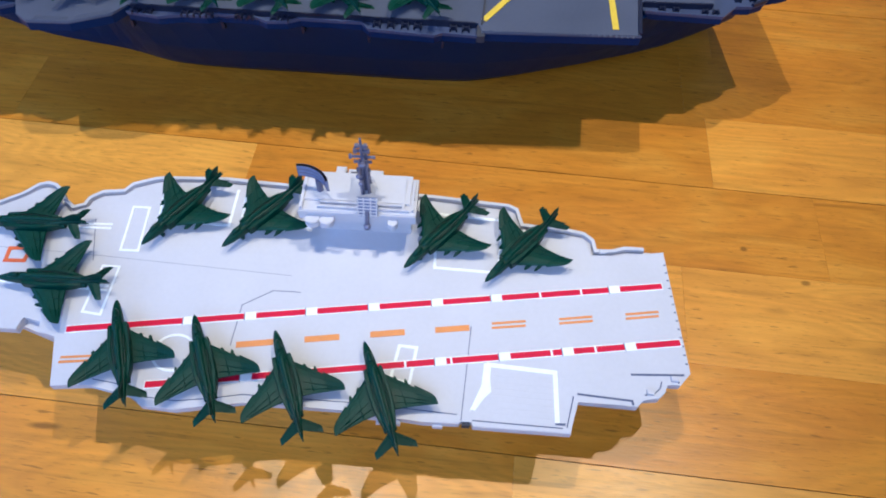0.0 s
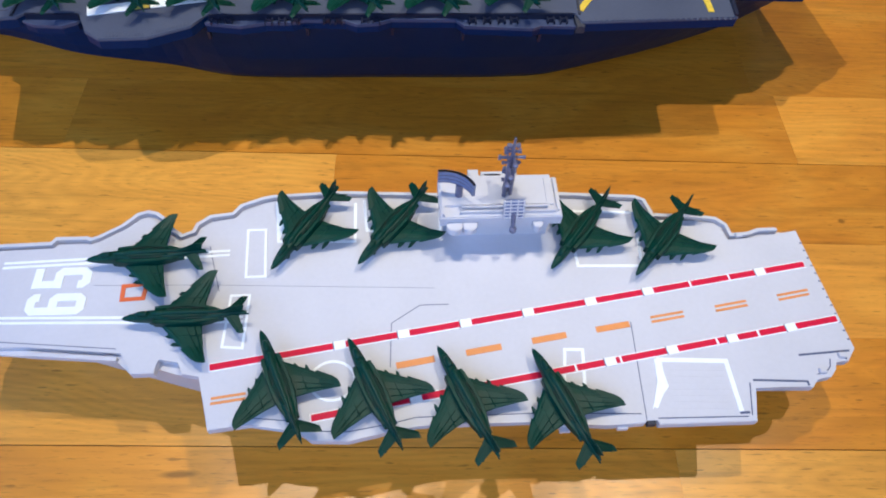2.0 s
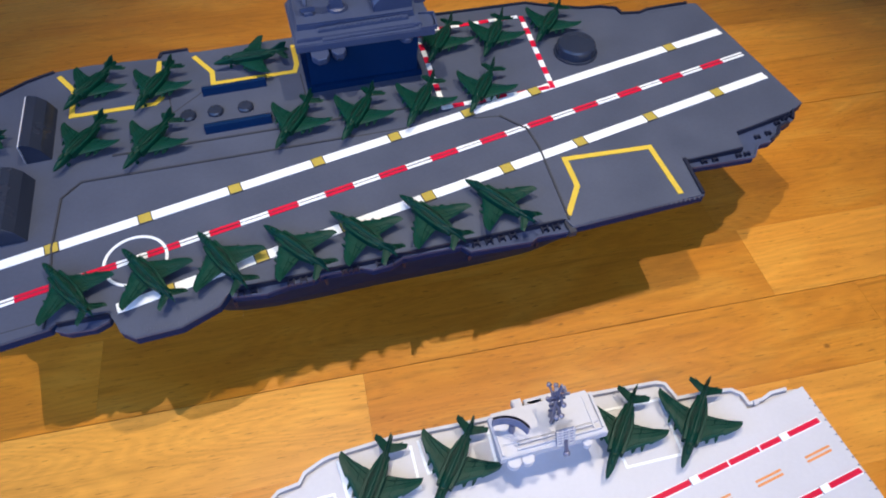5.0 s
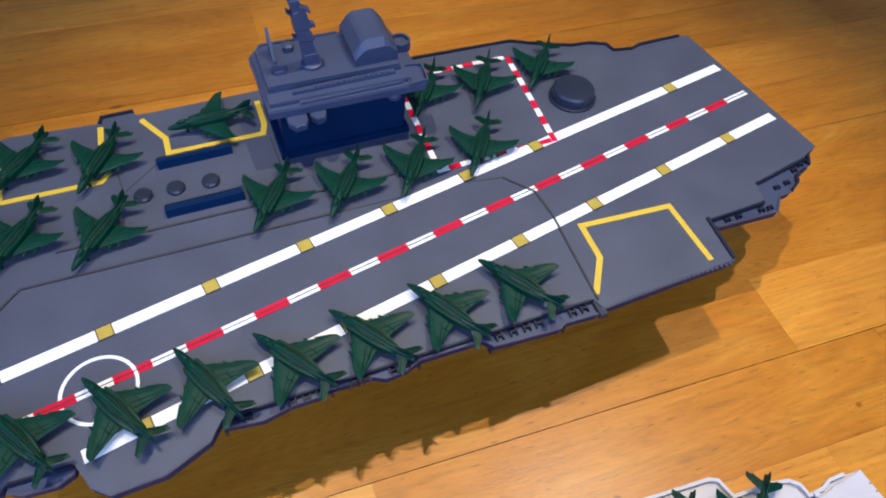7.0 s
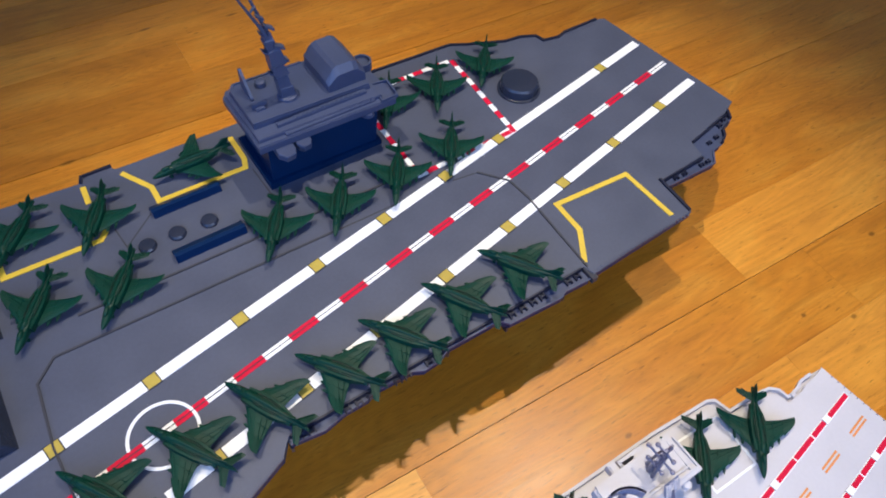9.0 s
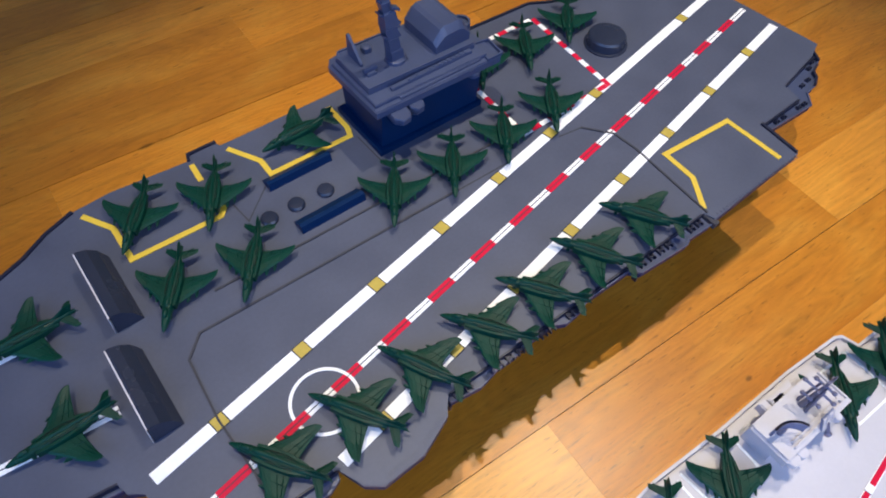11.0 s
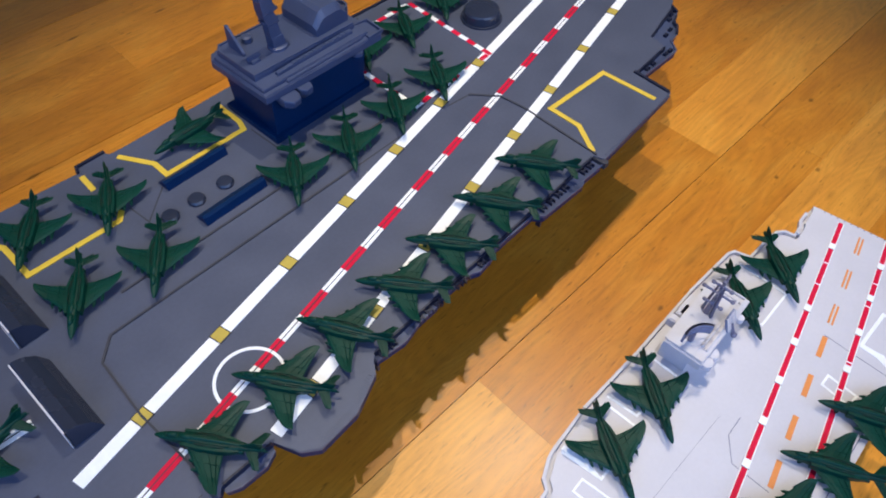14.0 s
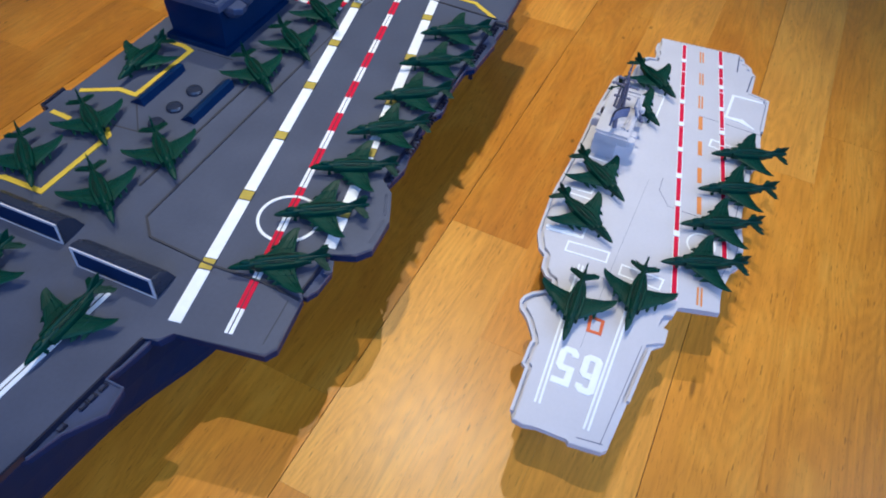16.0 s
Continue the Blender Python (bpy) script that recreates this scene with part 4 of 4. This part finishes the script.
# ---- toy jets ----
def build_jet():
    """A twin-engined fighter with clipped swept wings, drooping tailplanes and stores under the wings."""
    jet = thing("toy_jet", 0, 0, 0, "dark green moulded plastic toy fighter jet parked on a carrier deck", "toy plane", "toy jets on the decks")
    P = lambda name, bm, parent=jet, label="", smooth=False, mat=GREEN: part(name, bm, mat, parent, label, smooth)

    def tube(rows, power, n=16):
        """Slab-sided rings along the length: x, half width, middle height, half height."""
        sup = lambda v: math.copysign(abs(v) ** power, v)
        return loft([[(x, w * sup(math.cos(a)), z + h * sup(math.sin(a))) for a in (2 * math.pi * (i + 0.5) / n for i in range(n))] for x, w, z, h in rows])

    body = P("fuselage", tube(((2.99, 0.03, 0.66, 0.03), (2.9, 0.09, 0.67, 0.09), (2.6, 0.17, 0.70, 0.18), (2.15, 0.24, 0.74, 0.27), (1.65, 0.28, 0.77, 0.34), (1.2, 0.30, 0.78, 0.37), (0.6, 0.38, 0.78, 0.38),
                               (-0.3, 0.42, 0.78, 0.37), (-1.1, 0.38, 0.78, 0.33), (-1.55, 0.28, 0.82, 0.28), (-1.9, 0.20, 0.88, 0.23), (-2.4, 0.15, 0.92, 0.18), (-2.9, 0.10, 0.96, 0.13), (-3.12, 0.05, 0.98, 0.07)), 0.72), smooth=False)
    for x, w, h in ((2.35, 0.215, 0.235), (0.72, 0.375, 0.385), (-0.25, 0.43, 0.38), (-1.0, 0.395, 0.345)):
        P("fuselage_band", tube(((x + 0.03, w - 0.02, 0.78 if x < 2 else 0.72, h - 0.02), (x + 0.015, w + 0.006, 0.78 if x < 2 else 0.72, h + 0.006), (x - 0.015, w + 0.006, 0.78 if x < 2 else 0.72, h + 0.006), (x - 0.03, w - 0.02, 0.78 if x < 2 else 0.72, h - 0.02)), 0.72), body)
    # two cockpit hoods with a frame between them, and the spine behind
    for x0, x1, w, h in ((2.25, 1.62, 0.17, 0.20), (1.56, 0.85, 0.18, 0.22)):
        P("canopy", loft([[(x0 + (x1 - x0) * s, w * k * math.cos(a), 1.02 + h * q * math.sin(a)) for a in (math.pi * i / 8 for i in range(9))] for s, k, q in ((0, 0.35, 0.25), (0.22, 0.8, 0.85), (0.5, 1, 1.1), (0.85, 1, 1.12), (1, 0.85, 0.95))]), body, smooth=True)
    P("spine", loft([[(x, w * c, z + h * q) for c, q in ((-1, -1), (-0.75, 0.6), (-0.3, 1), (0.3, 1), (0.75, 0.6), (1, -1))] for x, w, z, h in ((0.9, 0.15, 1.1, 0.16), (0.1, 0.14, 1.12, 0.16), (-0.9, 0.12, 1.1, 0.15), (-1.7, 0.08, 1.06, 0.11), (-2.2, 0.05, 1.04, 0.07))]), body)
    P("nose_probe", rod((2.95, 0, 0.66), (3.06, 0, 0.66), 0.025, 6, r2=0.01), body)
    for s in (-1, 1):
        # boxy intake with an open mouth, running back into a long engine bulge
        bm = loft([[(x, s * (y + u * w), 0.78 + v * h) for u, v in ((-1, -0.8), (-0.7, -1), (0.7, -1), (1, -0.7), (1, 0.7), (0.7, 1), (-0.7, 1), (-1, 0.8))]
                   for x, y, w, h in ((1.32, 0.36, 0.03, 0.10), (1.36, 0.37, 0.10, 0.24), (1.1, 0.39, 0.11, 0.26), (0.4, 0.43, 0.12, 0.28), (-0.7, 0.42, 0.12, 0.28), (-1.35, 0.32, 0.10, 0.22), (-1.75, 0.22, 0.08, 0.15))])
        P("intake", bm, body)
        P("exhaust", tube_at(s * 0.17), body)
        for y, x0, x1, z in ((0.24, 0.95, -1.25, 1.12), (0.38, 0.55, -0.95, 1.06)):
            P("fuselage_ridge", loft([[(x, s * (y * k + d), z + e) for d, e in ((-0.035, -0.05), (0, 0.04), (0.035, -0.05))] for x, k in ((x0, 0.9), ((x0 + x1) / 2, 1.0), (x1, 0.78))]), body)
        # darker green strips painting the shade in panel slits beside the spine and along the tail
        for y0, x0, y1, x1, q0, q1 in ((0.185, 0.8, 0.17, -1.1, 1.145, 1.115), (0.30, 0.6, 0.28, -1.0, 1.125, 1.09), (0.11, -1.3, 0.07, -2.7, 1.125, 1.065)):
            P("panel_slit_shade", loft([[(x, s * (y - 0.014), q), (x, s * (y + 0.014), q), (x, s * (y + 0.014), q - 0.06), (x, s * (y - 0.014), q - 0.06)] for x, y, q in ((x0, y0, q0), (x1, y1, q1))]), body, mat=SLIT)
        # wing: distance out, leading and trailing edge, height, half thickness
        rows = ((0.34, 1.18, -0.92, 0.62, 0.12), (1.0, 0.55, -1.00, 0.63, 0.10), (1.72, -0.12, -1.14, 0.66, 0.085), (1.76, -0.04, -1.15, 0.665, 0.085), (2.36, -0.68, -1.33, 0.78, 0.06), (2.52, -0.92, -1.39, 0.82, 0.05), (2.57, -1.08, -1.38, 0.83, 0.03))
        wing = P("wing", loft([[(le, s * y, z), (le - 0.10 * (le - te), s * y, z + th * 0.8), (le - 0.4 * (le - te), s * y, z + th), (te + 0.04, s * y, z + th * 0.45), (te, s * y, z), (le - 0.4 * (le - te), s * y, z - th * 0.8)] for y, le, te, z, th in rows]))
        top = lambda y: 0.715 + 0.01 * y + 0.13 * max(0, y - 1.74)

        def rib(bm, y0, x0, y1, x1, w=0.03):
            dx, dy = x1 - x0, y1 - y0
            n = math.hypot(dx, dy)
            ox, oy = -dy / n * w, dx / n * w
            loft([[(x + ox, s * (y + oy), top(y) - 0.03), (x, s * y, top(y) + 0.014), (x - ox, s * (y - oy), top(y) - 0.03)] for x, y in ((x0, y0), ((x0 + x1) / 2, (y0 + y1) / 2), (x1, y1))], bm=bm)

        for k, (y0, x0, y1, x1) in enumerate(((0.62, 0.62, 1.70, -0.36), (0.62, 0.20, 2.40, -1.02), (0.62, -0.22, 2.36, -1.18), (0.62, -0.62, 2.1, -1.16))):
            bm = bmesh.new()
            rib(bm, y0, x0, y1, x1, 0.028 if k else 0.04)
            P("wing_rib", bm, wing)
        bm = bmesh.new()
        rib(bm, 1.72, -0.3, 1.75, -1.06)
        rib(bm, 1.05, 0.25, 1.08, -0.95)
        P("wing_fold", bm, wing)
        # stores on pylons, their noses ahead of the leading edge
        for y, x1, r, z in ((0.95, 0.80, 0.13, 0.44), (1.42, 0.50, 0.10, 0.46)):
            P("pylon", loft([[(x1 - 0.15, s * y - 0.04, q), (x1 - 0.15, s * y + 0.04, q), (x1 - 0.9, s * y + 0.04, q), (x1 - 0.9, s * y - 0.04, q)] for q in (z, 0.64)]), wing)
            P("missile", loft([[(x, s * y + q * r * math.cos(a), z + q * r * math.sin(a)) for a in (2 * math.pi * i / 8 for i in range(8))] for x, q in ((x1, 0.25), (x1 - 0.12, 0.75), (x1 - 0.35, 1.0), (x1 - 0.95, 0.9), (x1 - 1.1, 0.5))]), wing)
        tail = P("tailplane", loft([[(le, s * y, z), (0.55 * le + 0.45 * te, s * y, z + th), (te, s * y, z), (0.55 * le + 0.45 * te, s * y, z - th)] for y, le, te, z, th in ((0.10, -2.02, -2.72, 0.92, 0.07), (0.62, -2.40, -2.92, 0.82, 0.055), (1.02, -2.72, -3.06, 0.74, 0.035))]))
        for k in range(4):
            y0, x0, y1, x1 = 0.22, -2.20 - 0.13 * k, 0.92 - 0.06 * k, -2.72 - 0.09 * k
            q = lambda y: 0.995 - 0.19 * y
            P("tailplane_rib", loft([[(x, s * y, q(y) - 0.03), (x + 0.035, s * y, q(y) + 0.025), (x - 0.035, s * y, q(y) + 0.025)] for x, y in ((x0, y0), (x1, y1))]), tail)
        P("wheel_leg", rod((-0.35, s * 0.75, 0.6), (-0.35, s * 0.75, 0.0), 0.08, 6))
        P("wheel", loft([[(-0.35 + 0.16 * math.cos(a), s * 0.75 + e, 0.16 + 0.16 * math.sin(a)) for a in (2 * math.pi * i / 10 for i in range(10))] for e in (-0.06, 0.06)]))
    fin = P("tail_fin", loft([[(le, 0.0, z), (le - 0.2 * (le - te), t, z), (te + 0.1, t * 0.7, z), (te, 0.0, z), (te + 0.1, -t * 0.7, z), (le - 0.2 * (le - te), -t, z)] for z, le, te, t in ((0.98, -1.25, -2.85, 0.07), (1.28, -1.95, -2.98, 0.06), (1.60, -2.52, -3.10, 0.045), (1.66, -2.62, -3.10, 0.03))]))
    P("rudder", loft([[(x, d, z) for x, z in ((-2.62, 1.10), (-2.86, 1.10), (-3.02, 1.55), (-2.82, 1.55))] for d in (-0.06, 0.06)]), fin)
    P("tail_hook", rod((-2.2, 0, 0.72), (-3.2, 0, 0.80), 0.05, 6, r2=0.035))
    P("wheel_leg", rod((1.7, 0, 0.6), (1.7, 0, 0.0), 0.08, 6))
    P("wheel", loft([[(1.7 + 0.13 * math.cos(a), e, 0.13 + 0.13 * math.sin(a)) for a in (2 * math.pi * i / 10 for i in range(10))] for e in (-0.06, 0.06)]))
    return jet


def tube_at(y):
    """A short flared exhaust pipe under the tail."""
    return loft([[(x, y + r * math.cos(a), 0.72 + r * math.sin(a)) for a in (2 * math.pi * i / 10 for i in range(10))] for x, r in ((-1.3, 0.16), (-1.7, 0.17), (-1.95, 0.15), (-1.96, 0.11), (-1.8, 0.10))])


JETS_SMALL = [(-11.4, -18.5, 182), (-8.95, -22.1, 180), (-3.25, -16.95, -123), (1.5, -16.95, -129), (11.75, -17.6, -129.5), (16.3, -18.2, -131), (-4.0, -25.8, 112), (0.4, -26.35, 114), (4.75, -26.95, 113.5), (9.35, -27.3, 112)]
JETS_LARGE = [(-19.2, -1.3, 123), (-14.35, -1.45, 122), (-9.75, -1.4, 117), (-5.05, -1.7, 126), (-0.6, -1.65, 125.5), (4.15, -1.55, 121.5), (9.0, -1.25, 123), (-18.65, 18.7, -129), (-13.7, 17.4, -121.5), (-19.05, 12.05, -126), (-14.15, 10.95, -128),
              (-6.0, 19.2, 181.5), (-3.5, 10.35, -125), (1.35, 9.95, -124.5), (6.35, 10.15, -124), (11.4, 10.4, -125), (9.8, 17.3, -124), (14.35, 16.85, -122.5), (19.5, 17.3, -130), (-27.85, 7.0, 180), (-27.5, 14.0, 180)]
jet = build_jet()
first_jet = True
for rows, z in ((JETS_SMALL, SD), (JETS_LARGE, LD)):
    for x, y, yaw in rows:
        m = pose(x * CM, y * CM, (z + 0.01) * CM, 0, 0, yaw)
        if first_jet:
            jet.matrix_basis, first_jet = m, False
        else:
            copy_thing(jet, m)


# ---- parquet floor ----
ROW_EDGES = [-5.45 + 6.88 * k for k in range(-9, 14)]
ROW_STARTS = {8: -2.1, 4: 25.9, 9: 31.0, 6: 8.0}  # end joints of single rows
# own tones of the wood; near rows also paled to hold the light there
STAVE_TONES = {(8, -76.0): 0.35, (8, -27.5): 0.9, (8, -2.1): 0.3, (8, 37.9): 0.35, (7, -57.8): 0.85, (7, -11.8): 0.75, (7, 28.2): 0.75, (9, 31.0): 0.7, (10, 37.0): 0.12, (6, -44.0): 0.8, (5, -74.0): 0.6, (5, -28.0): 0.65, (5, 18.0): 0.82, (4, -14.1): 0.6, (4, 25.9): 0.6}  # how pale single staves are, 0 to 1
ROW_JOINTS = {5: [-120.0, -74.0, -28.0, 18.0, 62.0, 108.0], 8: [-120.0, -76.0, -27.5, -2.1, 37.9, 84.0, 130.0]}  # all end joints of a row
FLOOR_TURN = radians(-2.95)


def build_floor():
    floor = tagged(part("floor", box(-152, 272, -142, 262, -3, -0.12), JOINT), "honey coloured varnished oak parquet floor", "floor", kind="structure")
    floor["base"] = (0.0, 0.0, 0.0)
    meshes = {}
    rnd = random.Random(11)

    def stave(x0, x1, y0, y1, gap, tone):
        w, l = round(y1 - y0 - gap, 3), round(x1 - x0 - 0.006, 3)
        if (w, l) not in meshes:
            bm = box(-l / 2, l / 2, -w / 2, w / 2, -0.12, 0.0, bevel=0.006)
            bmesh.ops.recalc_face_normals(bm, faces=bm.faces)
            for v in bm.verts:
                v.co *= CM
            me = bpy.data.meshes.new("stave")
            bm.to_mesh(me)
            bm.free()
            me.materials.append(OAK)
            meshes[w, l] = me
        ob = new("stave", meshes[w, l])
        ob.parent = floor
        u, v = (x0 + x1) / 2 + 20, (y0 + y1) / 2
        ob.location = ((u * math.cos(FLOOR_TURN) - v * math.sin(FLOOR_TURN) - 20) * CM, (u * math.sin(FLOOR_TURN) + v * math.cos(FLOOR_TURN)) * CM, 0)
        ob.rotation_euler.z = FLOOR_TURN
        ob.color = (tone, tone, tone, 1)

    for k, (y0, y1) in enumerate(zip(ROW_EDGES, ROW_EDGES[1:])):
        s = ROW_STARTS.get(k, rnd.uniform(-20, 30))
        lengths = (46.0, 52.0, 40.0)
        xs, i = [s], k
        while xs[-1] < 178:
            xs.append(xs[-1] + lengths[i % 3])
            i += 1
        i = k + 1
        while xs[0] > -140:
            xs.insert(0, xs[0] - lengths[i % 3])
            i += 1
        xs = [-145.0] + [x for x in ROW_JOINTS.get(k, xs) if -136 < x < 174] + [178.0]
        for x0, x1 in zip(xs, xs[1:]):
            tone = STAVE_TONES.get((k, round(x0, 1)), rnd.uniform(0.1, 0.62))
            stave(x0, x1, y0 + (0.05 if k % 3 == 0 else 0.0), y1, 0.006, tone)
    # the rest of the room's floor, out of reach of the view
    bm = bmesh.new()
    for x0, x1, y0, y1 in ((-139, 259, 74, 249), (-139, 259, -129, -60), (172, 259, -60, 74)):
        box(x0, x1, y0, y1, -0.12, -0.02, bm)
    o = part("floor_edge", bm, OAK, floor)
    o["kind"], o.color = "stuff", (0.5, 0.5, 0.5, 1)


build_floor()
